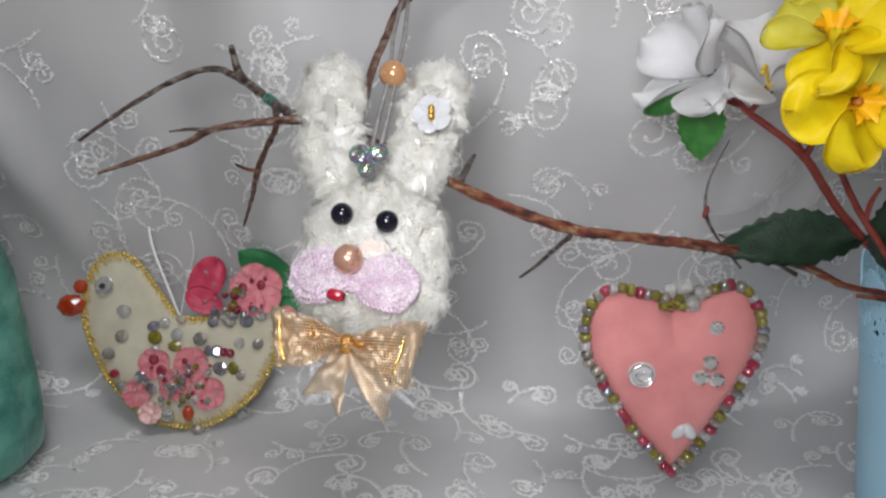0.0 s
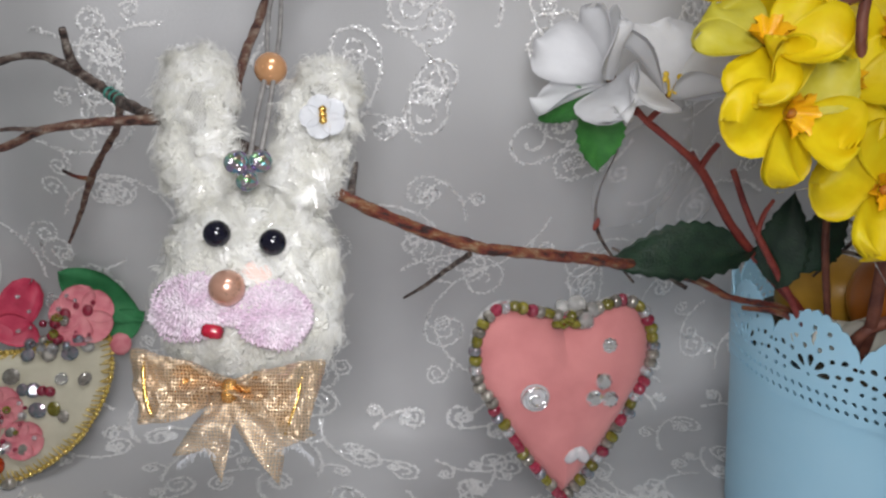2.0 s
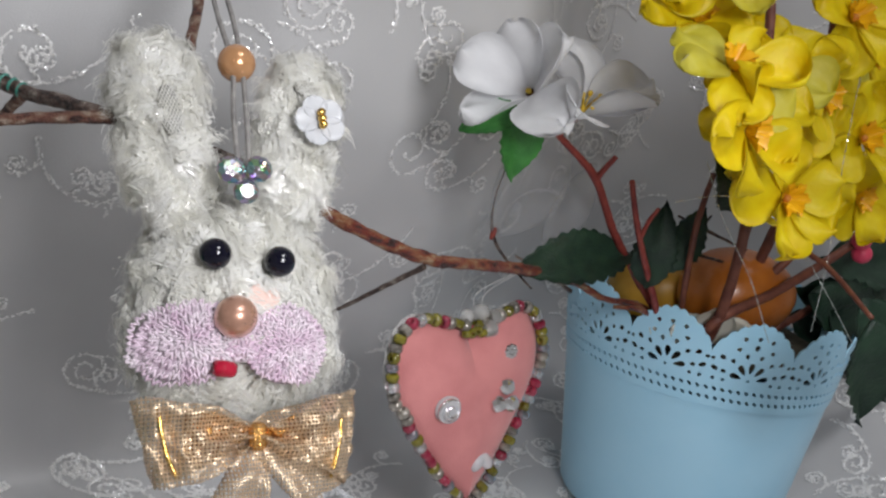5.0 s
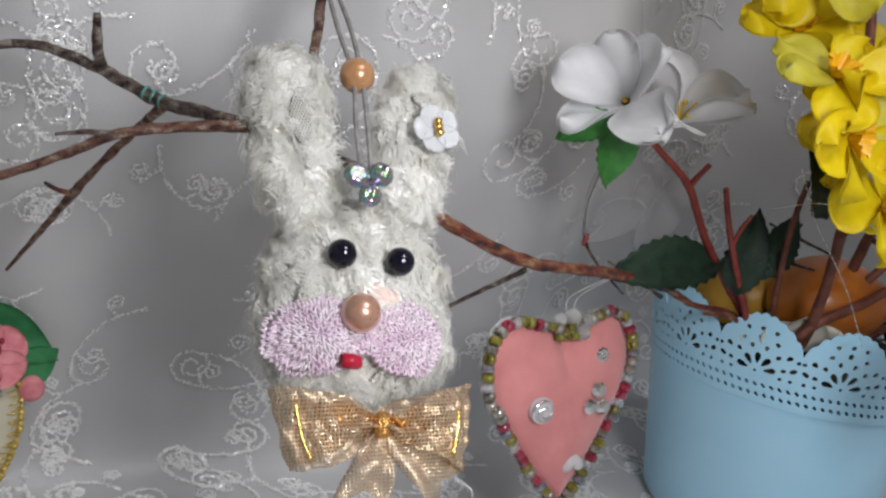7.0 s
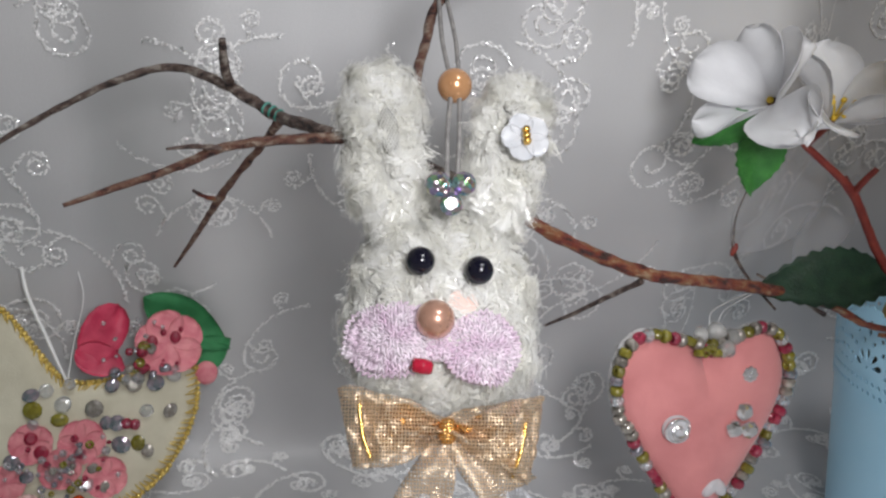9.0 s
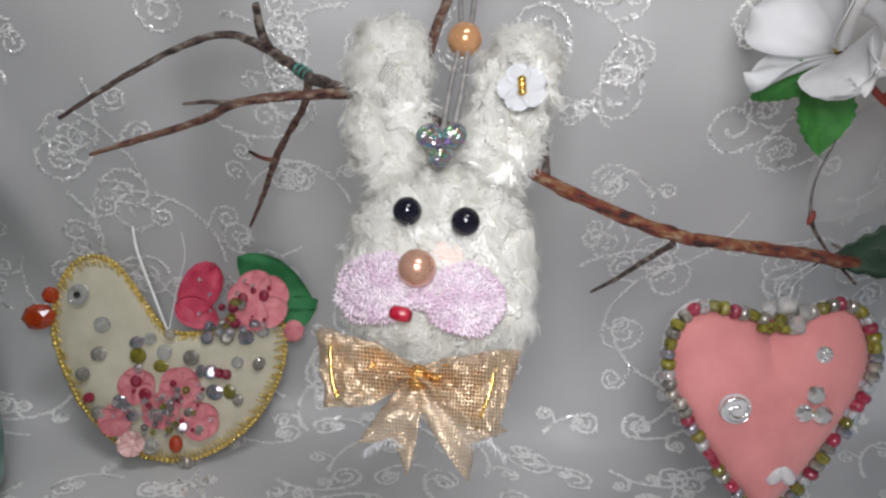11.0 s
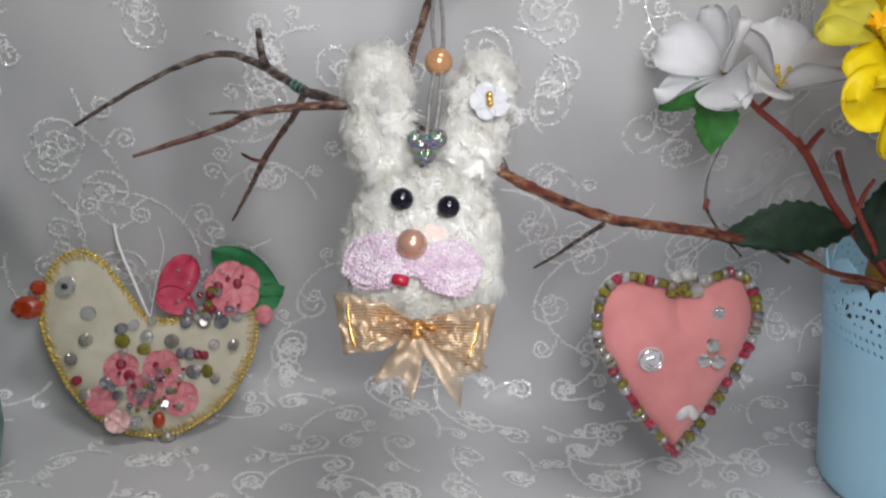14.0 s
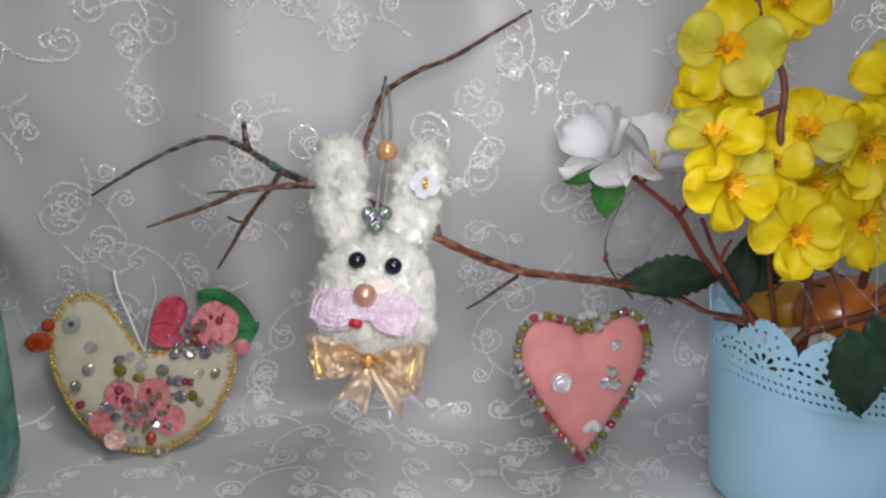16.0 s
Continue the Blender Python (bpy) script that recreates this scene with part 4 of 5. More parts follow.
# ---- bird ornament that leans on the backdrop ----
def build_bird():
    t = thing("bird_ornament", (-0.14, 0.430, 0.05), (0.9976, 0.07, 0), (0.0, 0.27, 0.963),
              "cream felt bird ornament with sequins, leaning on the cloth", "ornament")
    rng = random.Random(12)
    P = [(-58, 37), (-51, 48.5), (-41, 53), (-30, 48), (-20, 34), (-7, 17), (14, 16), (44, 23), (48, 3), (40, -18), (27, -34), (4, -46), (-24, -42), (-45, -22), (-57, 4), (-60, 22)]
    Q = spline([Vector((x, y, 0)) * 0.001 for x, y in P + P[:1]], 8)[:-1]
    n, rings = len(Q), 9
    c = Vector((-0.010, -0.008, 0))
    for side, name in ((1, "front"), (-1, "back")):
        th = 0.0055
        V, F = [c + Vector((0, 0, side * th))], []
        for i in range(1, rings + 1):
            r = i / rings
            for q in Q:
                p = c + (q - c) * r
                V.append(p + Vector((0, 0, side * th * (1 - r ** 3.2) ** 0.7 + side * 0.0005 * noise.noise(p * 140))))
        for j in range(n):
            k = (j + 1) % n
            F.append((0, 1 + k, 1 + j) if side > 0 else (0, 1 + j, 1 + k))
            for i in range(rings - 1):
                a, b = 1 + i * n, 1 + (i + 1) * n
                F.append((a + j, a + k, b + k, b + j) if side > 0 else (a + j, b + j, b + k, a + k))
        part(name, (V, F), CREAM_FELT, t, "cream felt %s" % name)
    # gold blanket stitch round the edge
    geos = []
    acc, last = 0.0, Q[0]
    dense = spline(Q + Q[:1], 6)
    for i, q in enumerate(dense):
        acc += (q - last).length
        last = q
        if acc > 0.0021:
            acc = 0
            geos.append(moved(ball(0.0013 * rng.uniform(0.8, 1.2), 8, 6), Matrix.Translation(q + Vector((0, 0, 0.0014 + rng.gauss(0, 0.0003))))))
            d = (c - q).normalized()
            e = d.cross(Vector((0, 0, 1))) * 0.0012 * rng.uniform(-0.6, 1.6)
            geos.append(tube([q + Vector((0, 0, 0.001)), q + d * 0.0026 + e * 0.6 + Vector((0, 0, 0.0026)), q + d * rng.uniform(0.004, 0.0056) + e + Vector((0, 0, 0.0028))], [0.0005, 0.00045, 0.0002], 5, 3))
    part("stitching", merge(*geos), GOLD_THREAD, t, "gold seed beads and blanket stitching along the edge")
    kinds = dict(c=CLEAR, s=SMOKE_BEAD, i=IRIS, o=OLIVE_BEAD, m=MAROON, p=PINK_BEAD)
    disc, bead = {}, {}
    for k, mat in kinds.items():
        disc[k] = mesh_of("sequin", *cut_gem(0.0040, 0.0011, 10), mat, False)
        bead[k] = mesh_of("bead", *ring_bead(0.0026, 0.0008, 0.0036, 12), mat)
    spots = ("-47 35 c 1.5,-36.5 20.5 c 1.0,-38 7 s 1.0,-45.5 -2.5 s .85,-43 -14 m .7,-39 -21.5 s .85,-20.5 12 i .9,-14.5 13.5 c .8,-20 5.5 o .95,-8 7 c 1.0,"
             "-9.5 .5 o .95,4.5 4 s 1.0,-20 -.8 c .7,9 -2.5 i .8,13.5 -3.2 i .9,26 1.2 c .8,36 .3 s .9,15 -12.8 i 1.0,22 -13 o .95,26 -17 s .8,12 13.7 i .9,21 13.4 s .95,"
             "30 13.2 i .95,38 16 c .8,-5.3 15.5 c .7,-23 -22.9 i .8,-12.5 -23 c .9,-28.5 -16 i .9,0 -29 c .9,8 -30.7 s .8,-21 -6.5 m .7,-17 -13 m .8,-2 -15 p .7,-6 -19 c .8,3 -22 s .7")
    for s in spots.split(","):
        x, y, k, r = s.split()
        x, y, r = float(x), float(y), float(r)
        z = 5.2 if abs(x + 8) + abs(y) > 40 else 6.2
        put("sequin", disc[k], t, pose(x * 0.001, y * 0.001, z * 0.001, rng.uniform(-14, 14), rng.uniform(-14, 14), rng.uniform(0, 90)) @ Matrix.Diagonal((r, r * rng.uniform(0.8, 1.1), 1.2, 1)))
    part("eye", ball(0.0016, 14, 10), BLACK, t, "black bead eye", pose(-0.047, 0.035, 0.0078))
    for x, y, r in ((21, -4.2, 0), (17.5, -3.5, 20)):
        put("bead", bead["p"], t, pose(x * 0.001, y * 0.001, 0.0075, 0, 70, r))
    # beak of orange stones
    part("beak", moved(cut_gem(0.0075, 0.006, 7), Matrix.Diagonal((1.15, 0.85, 1, 1))), ORANGE_GEM, t, "faceted orange glass beak", pose(-0.0655, 0.0245, 0.001, 0, -12, 8), smooth=False)
    part("beak_stone", cut_gem(0.0042, 0.004, 7), ORANGE_GEM, t, "small orange stone", pose(-0.0605, 0.0345, 0.001), smooth=False)
    # felt flowers on the wing
    for x, y, r, s in ((-21, -9, 9, 10), (-1, -10, 10, 40), (-31, -25, 8, 0), (8, -26.5, 9.5, 25), (-10, -21, 9, 60)):
        g = merge(*[moved(petal(r * 0.001, r * 0.0012, 0.12, 0.05, 0.1, k + x, 0.0008), pose(0, 0, 0, 0, 0, 72 * k + s)) for k in range(5)])
        part("felt_flower", g, PINK_FELT, t, "rose-pink felt flower", pose(x * 0.001, y * 0.001, 0.0055 + 0.0004 * rng.random()))
    for k in range(26):
        a, r = rng.uniform(0, 6.28), rng.uniform(0, 1) ** 0.7
        x, y = -9 + 22 * r * math.cos(a), -19 + 12 * r * math.sin(a)
        put("bead", bead[rng.choice("cciipso")], t, pose(x * 0.001, y * 0.001, 0.0088, rng.uniform(0, 60), rng.uniform(0, 60), rng.uniform(0, 180)) @ Matrix.Scale(rng.uniform(0.5, 0.8), 4))
    bud = part("rosebud", ball(0.0022, 12, 8), PALE_PINK, t, "pale pink resin rosebud", pose(-0.0235, -0.036, 0.0065))
    for k in range(8):
        part("petal", petal(0.0064, 0.008, 0.8 - 0.07 * k, 0.06, 0, k, 0.0006, 6, 5), PALE_PINK, bud, "", pose(0, 0, 0, 0, 0, 137.5 * k))
    put("bead", bead["c"], t, pose(-0.014, -0.0375, 0.0085, 30, 20, 0) @ Matrix.Scale(1.4, 4))
    part("foot_bead", ball(0.0034, 14, 10, (1.1, 0.9, 0.8)), SMOKE_BEAD, t, "smoky dangling bead", pose(0.0005, -0.0475, 0.0015))
    part("amber_bead", ball(0.0036, 14, 10, (0.9, 1.2, 0.7)), ORANGE_GEM, t, "amber bead", pose(-0.003, -0.037, 0.0075))
    # tail of satin, felt and a leaf
    part("tail_bow", merge(moved(petal(0.031, 0.019, 0.15, 0.08, 0.1, 1, 0.001), pose(0.001, 0.022, 0.004, 0, 0, -28)), moved(petal(0.022, 0.015, 0.2, 0.08, 0, 4, 0.001), pose(0.017, 0.020, 0.003, 0, 0, 62))),
         CRIMSON, t, "crimson satin bow")
    g = merge(*[moved(petal(0.0150, 0.0165, 0.1, 0.05, 0.06, k + 30, 0.0009), pose(0, 0, 0, 0, 0, 72 * k + 12)) for k in range(5)])
    tf = part("tail_flower", g, PINK_FELT, t, "rose-pink felt flower", pose(0.0365, 0.031, 0.0062))
    for x, y, r in ((-2.5, 5.0, 1.5), (2.5, 2.5, 2.6), (-7.5, 1.0, 2.8), (5, 6, 1.2)):
        part("petal_spot", moved(ball(1, 12, 6), Matrix.Diagonal((r * 0.0009, r * 0.0011, 0.0006, 1))), MAROON, tf, "", pose(x * 0.001, y * 0.001, 0.0016))
    part("tail_leaf", leaf(0.046, 0.021, 0.0, 0.08, 0.15, 2), GREEN_FELT, t, "leaf-green felt leaf", along((0.026, 0.052, 0.003), (0.0645, 0.025, 0.002), (0, 0, 1)))
    part("tail_leaf", leaf(0.022, 0.016, 0.0, 0.1, 0.1, 5), GREEN_FELT, t, "", along((0.045, 0.020, 0.001), (0.062, 0.029, 0.0)  , (0, 0, 1)))
    part("tail_drop", ball(0.0052, 14, 10, (1, 1.1, 0.5)), PINK_FELT, t, "pink felt drop", pose(0.0525, 0.0155, 0.001))
    for k in range(7):
        put("bead", bead[rng.choice("ciipc")], t, pose((14 + 4 * k + rng.uniform(-1, 1)) * 0.001, (17.5 + rng.uniform(-2, 3)) * 0.001, 0.0072, rng.uniform(0, 80), rng.uniform(0, 80), 0) @ Matrix.Scale(rng.uniform(0.8, 1.15), 4))
    for k in range(44):
        a, r = rng.uniform(0, 6.28), rng.uniform(0.2, 1.05)
        x, y = (-9 + 24 * r * math.cos(a), -19 + 14 * r * math.sin(a)) if k < 28 else (rng.uniform(2, 40), rng.uniform(18, 44))
        put("bead", bead[rng.choice("cccip")], t, pose(x * 0.001, y * 0.001, 0.0085 if k < 28 else 0.0095, rng.uniform(0, 80), rng.uniform(0, 80), rng.uniform(0, 180)) @ Matrix.Scale(rng.uniform(0.25, 0.5), 4))
    for k in range(12):
        put("bead", bead[rng.choice("mspoi")], t, pose(rng.uniform(17, 29) * 0.001, rng.uniform(19, 31) * 0.001, 0.0088, rng.uniform(0, 80), rng.uniform(0, 80), rng.uniform(0, 180)) @ Matrix.Scale(rng.uniform(0.6, 1.05), 4))
    # slack hanging thread
    part("thread", tube([(-0.0062, 0.016, 0.005), (-0.013, 0.034, 0.004), (-0.021, 0.054, 0.0), (-0.0235, 0.067, -0.001)], [0.0006, 0.0009, 0.0008], 6, 6), THREAD, t, "pale loop of nylon thread")
    part("thread", tube([(-0.0062, 0.016, 0.005), (-0.003, 0.034, 0.003), (0.001, 0.052, 0.0), (-0.001, 0.064, -0.002)], [0.0003, 0.0002, 0.0002], 6, 6), THREAD, t)


build_bird()


# ---- green vase ----
def build_vase():
    prof = [(0.0, 0.0), (0.022, 0.0), (0.031, 0.003), (0.0385, 0.012), (0.0415, 0.03), (0.0405, 0.07), (0.0375, 0.105), (0.030, 0.135), (0.0185, 0.160), (0.0145, 0.185), (0.0150, 0.200),
            (0.0125, 0.2005), (0.012, 0.185), (0.016, 0.16), (0.027, 0.133), (0.034, 0.105), (0.037, 0.07), (0.037, 0.02), (0.0, 0.008)]
    V, F = lathe(prof, 56)
    V = [Vector(v) * 1 + Vector((v[0], v[1], 0)) * (0.035 * noise.noise(Vector(v) * 60) + 0.02 * noise.noise(Vector(v) * 170)) for v in V]
    o = put("vase", mesh_of("vase", V, F, TEAL_GLASS), None, pose(-0.2492, 0.378, 0.002))
    tagged(o, "mottled teal-green vase with a rough hammered glaze", "vase")


build_vase()


# ---- lace-rimmed flower pot ----
def pot_r(z):
    return 0.0564 + 0.0143 * z / 0.1031


def scallop_mesh():
    """One scallop of the pierced rim, drawn flat with its holes, then bent round the pot; centred on angle 0."""
    R = pot_r(0.1)
    half = math.pi * R / 12
    cu = bpy.data.curves.new("scallop_outline", "CURVE")
    cu.dimensions, cu.fill_mode, cu.extrude = "2D", "BOTH", 0.00045

    def loop(pts):
        s = cu.splines.new("POLY")
        s.points.add(len(pts) - 1)
        for q, (x, y) in zip(s.points, pts):
            q.co = (x, y, 0, 1)
        s.use_cyclic_u = True

    def oval(x, y, a, b, turn=0.0, drop=0.0, n=14):
        pts = []
        for k in range(n):
            w = 2 * math.pi * k / n
            u, v = a * math.cos(w), b * math.sin(w) * (1 + drop * math.cos(w))
            pts.append((x + u * math.cos(turn) - v * math.sin(turn), y + u * math.sin(turn) + v * math.cos(turn)))
        loop(pts)

    low, valley, peak = 0.0795, 0.1065, 0.1218
    top = []
    n = 90
    for k in range(n + 1):
        u = 1 - 2 * k / n
        base = valley + (peak - valley) * (max(0.0, 1 - abs(u) ** 1.7)) ** 0.75
        top.append((u * half, base + 0.0013 * abs(math.sin(math.pi * 4.5 * (u + 1))) - 0.0006))
    loop([(-half + 2 * half * k / 30, low) for k in range(31)] + top)
    step = 2 * half / 10
    for row, z in enumerate((0.0838, 0.0885)):
        for k in range(10):
            x = -half + step * (k + (0.3 if row else 0.72))
            oval(x, z, 0.00125, 0.00072, -0.75 if row == 0 else -0.75)
    cy = 0.0945
    for k in range(5):
        a = math.radians(90 + (k - 2) * 38)
        oval(0.0062 * math.cos(a), cy + 0.0062 * math.sin(a), 0.0027, 0.00125, a, 0.45, 16)
    oval(0, cy + 0.0002, 0.0007, 0.0007)
    for k in range(6):
        a = math.radians(90 + (k - 2.5) * 30)
        oval(0.0121 * math.cos(a), cy + 0.0121 * math.sin(a), 0.00125, 0.00095, a, 0.2)
    for k in range(5):
        a = math.radians(90 + (k - 2) * 27)
        oval(0.0162 * math.cos(a), cy + 0.0162 * math.sin(a) , 0.0015 if k % 2 == 0 else 0.001, 0.0011, a, 0.3)
    for k in range(3):
        a = math.radians(90 + (k - 1) * 17)
        oval(0.0205 * math.cos(a), cy + 0.0205 * math.sin(a), 0.0011, 0.001, a, 0.2)
    for sx in (-1, 1):
        oval(sx * 0.0158, 0.0985, 0.0017, 0.0011, sx * 0.5)
        oval(sx * 0.0155, 0.0935, 0.0009, 0.0009)
        oval(sx * 0.0110, 0.0935, 0.0009, 0.0008)
        oval(sx * 0.0172, 0.1030, 0.0010, 0.0009)
    ob = bpy.data.objects.new("scallop_outline", cu)
    scene.collection.objects.link(ob)
    me = bpy.data.meshes.new_from_object(ob.evaluated_get(bpy.context.evaluated_depsgraph_get()))
    bpy.data.objects.remove(ob)
    bm = bmesh.new()
    bm.from_mesh(me)
    for k in range(1, 16):
        bmesh.ops.bisect_plane(bm, geom=bm.verts[:] + bm.edges[:] + bm.faces[:], plane_co=(-half + 2 * half * k / 16, 0, 0), plane_no=(1, 0, 0))
    bm.to_mesh(me)
    bm.free()
    for v in me.vertices:
        x, y, z = v.co
        a = x / R
        r = pot_r(y) + z
        v.co = (r * math.cos(a), r * math.sin(a), y)
    me.name = "scallop"
    me.polygons.foreach_set("use_smooth", [False] * len(me.polygons))
    me.materials.clear()
    me.materials.append(POT_BLUE)
    me.update()
    return me


def build_pot():
    t = new("flower_pot")
    t.empty_display_size = 0.02
    t.matrix_world = Matrix.Translation((0.2529, 0.3277, 0.0032)) @ Vector((0.0049, 0.0031, 0.1031)).to_track_quat("Z", "Y").to_matrix().to_4x4()
    spin = math.degrees(math.atan2((t.matrix_world.to_3x3() @ Vector((1, 0, 0))).y, (t.matrix_world.to_3x3() @ Vector((1, 0, 0))).x))
    tagged(t, "sky-blue metal flower pot with a pierced lace rim", "flower pot")
    th = 0.0009
    prof = [(0.0, 0.0), (0.052, 0.0), (0.0555, 0.0008), (pot_r(0.003), 0.003)]
    prof += [(pot_r(z), z) for z in (0.02, 0.04, 0.06, 0.0772)] + [(pot_r(0.0779), 0.0779), (pot_r(0.0779) - th, 0.0779)]
    prof += [(pot_r(z) - th, z) for z in (0.06, 0.03, 0.004)] + [(0.0, 0.004)]
    part("body", lathe(prof, 96), POT_BLUE, t, "smooth sky-blue tapered wall")
    me = scallop_mesh()
    for k in range(12):
        put("scallop", me, t, pose(0, 0, -0.0018, 0, 0, 204 - spin + 30 * k), "pierced lace scallop" if k == 0 else "")
    # dark filling that holds the stems
    V, F = lathe([(0.0, 0.104), (0.03, 0.103), (0.055, 0.099), (pot_r(0.094) - 0.0016, 0.094)], 40)
    V = [Vector(v) + Vector((0, 0, 0.004 * noise.noise(Vector(v) * 90))) for v in V]
    part("filling", (V, F), SOIL, t, "dark mossy filling")


build_pot()


# ---- bare branch that carries the ornaments ----
def build_branch():
    t = new("bare_branch")
    t.empty_display_size = 0.02
    tagged(t, "bare reddish-brown forked branch stuck in the pot", "branch")

    def twig(name, P, r, mat, seed, label=""):
        o = part(name, tube(P, r, 12, 14, 0.30, seed), mat, t, label)
        return o

    twig("main_stem", [(0.2150, 0.3200, 0.0980), (0.2040, 0.3190, 0.1130), (0.1870, 0.3190, 0.1225), (0.165, 0.3205, 0.1265), (0.143, 0.3215, 0.1365), (0.100, 0.310, 0.1475), (0.066, 0.301, 0.1540), (0.046, 0.2965, 0.1585), (0.020, 0.293, 0.1685), (-0.004, 0.291, 0.1805), (-0.012, 0.2915, 0.1835)],
         [0.0012, 0.0012, 0.0012, 0.0014, 0.0020, 0.0022, 0.0020, 0.0022, 0.0020, 0.0019, 0.0017], BARK_RED, 1, "red-brown main stem with peeling bark")
    twig("back_stem", [(-0.008, 0.2915, 0.182), (-0.030, 0.300, 0.192), (-0.054, 0.306, 0.1985), (-0.067, 0.3315, 0.1995), (-0.081, 0.346, 0.2060), (-0.0975, 0.360, 0.2100), (-0.116, 0.362, 0.2045), (-0.138, 0.361, 0.1925), (-0.158, 0.3585, 0.1795)],
         [0.0018, 0.0019, 0.0018, 0.0020, 0.0016, 0.0014, 0.0012, 0.0010, 0.0007], BARK_GREY, 2, "grey-brown forked end")
    twig("stub", [(-0.080, 0.345, 0.2055), (-0.0825, 0.340, 0.212), (-0.0833, 0.3367, 0.2212)], [0.0017, 0.0015, 0.0012], BARK_GREY, 3)
    twig("side_twig", [(-0.050, 0.304, 0.1975), (-0.0680, 0.3035, 0.1965), (-0.0842, 0.3025, 0.1940), (-0.094, 0.304, 0.1890), (-0.107, 0.298, 0.1850), (-0.123, 0.290, 0.1805)], [0.0017, 0.0015, 0.0013, 0.0012, 0.0011, 0.0006], BARK, 4)
    twig("side_spur", [(-0.0842, 0.3025, 0.1940), (-0.092, 0.300, 0.1945), (-0.0985, 0.298, 0.1940)], [0.0009, 0.0007, 0.0004], BARK_GREY, 14)
    twig("side_twig", [(-0.066, 0.330, 0.1985), (-0.0705, 0.350, 0.1865), (-0.078, 0.360, 0.1745), (-0.084, 0.369, 0.1630), (-0.091, 0.385, 0.147), (-0.0999, 0.401, 0.1285)], [0.0015, 0.0013, 0.0012, 0.0014, 0.0010, 0.0006], BARK, 5)
    twig("side_spur", [(-0.084, 0.369, 0.1635), (-0.089, 0.366, 0.1655), (-0.0925, 0.364, 0.1680)], [0.0009, 0.0008, 0.0006], BARK_RED, 6)
    twig("upper_twig", [(-0.031, 0.302, 0.1940), (-0.0275, 0.317, 0.2110), (-0.0220, 0.328, 0.2245), (-0.0155, 0.339, 0.2370), (0.002, 0.345, 0.2485), (0.020, 0.346, 0.2560), (0.040, 0.345, 0.2690), (0.059, 0.345, 0.2810)],
         [0.0017, 0.0016, 0.0015, 0.0015, 0.0013, 0.0012, 0.0010, 0.0007], BARK, 7)
    twig("side_spur", [(-0.0165, 0.338, 0.2360), (-0.0160, 0.339, 0.2400), (-0.0150, 0.340, 0.2455)], [0.0011, 0.0009, 0.0006], BARK_GREY, 8)
    twig("side_twig", [(0.0475, 0.2970, 0.1550), (0.0430, 0.309, 0.1455), (0.0385, 0.323, 0.1345), (0.0330, 0.336, 0.1245)], [0.0010, 0.0009, 0.0008, 0.0005], BARK_GREY, 9)
    twig("stub", [(0.006, 0.292, 0.1765), (0.009, 0.312, 0.1775), (0.0128, 0.334, 0.1780)], [0.0014, 0.0012, 0.0008], BARK_GREY, 10)
    twig("side_twig", [(0.2060, 0.3120, 0.1110), (0.1850, 0.3140, 0.1215), (0.1680, 0.3160, 0.1240)], [0.0016, 0.0014, 0.0009], BARK_RED, 11)
    twig("side_twig", [(0.145, 0.322, 0.131), (0.128, 0.322, 0.140), (0.112, 0.324, 0.1475)], [0.0010, 0.0008, 0.0005], BARK_GREY, 12)
    twig("dry_twig", [(0.1753, 0.315, 0.155), (0.2034, 0.31, 0.1494), (0.2398, 0.305, 0.1418)], [0.0006, 0.0008, 0.0005], BARK_GREY, 20)
    twig("dry_twig", [(0.205, 0.325, 0.1331), (0.2151, 0.32, 0.1482), (0.2222, 0.315, 0.1648)], [0.0006, 0.0008, 0.0005], BARK_GREY, 21)
    twig("dry_twig", [(0.1911, 0.31, 0.1664), (0.206, 0.305, 0.1609), (0.2326, 0.3, 0.152)], [0.0006, 0.0008, 0.0005], BARK_GREY, 22)
    geos = []
    for k in range(3):
        c = Vector((-0.0665, 0.3305, 0.1995)).lerp(Vector((-0.0700, 0.3350, 0.2010)), k / 2)
        geos.append(moved(lathe([(0.0018, -0.0005), (0.0023, 0.0), (0.0018, 0.0005), (0.0016, 0.0), (0.0018, -0.0005)], 14), to_dir(c, (-0.006, 0.007, 0.0027))))
    part("thread_wrap", merge(*geos), TEAL_GLASS, t, "teal thread wound round the fork")
    return t


build_branch()


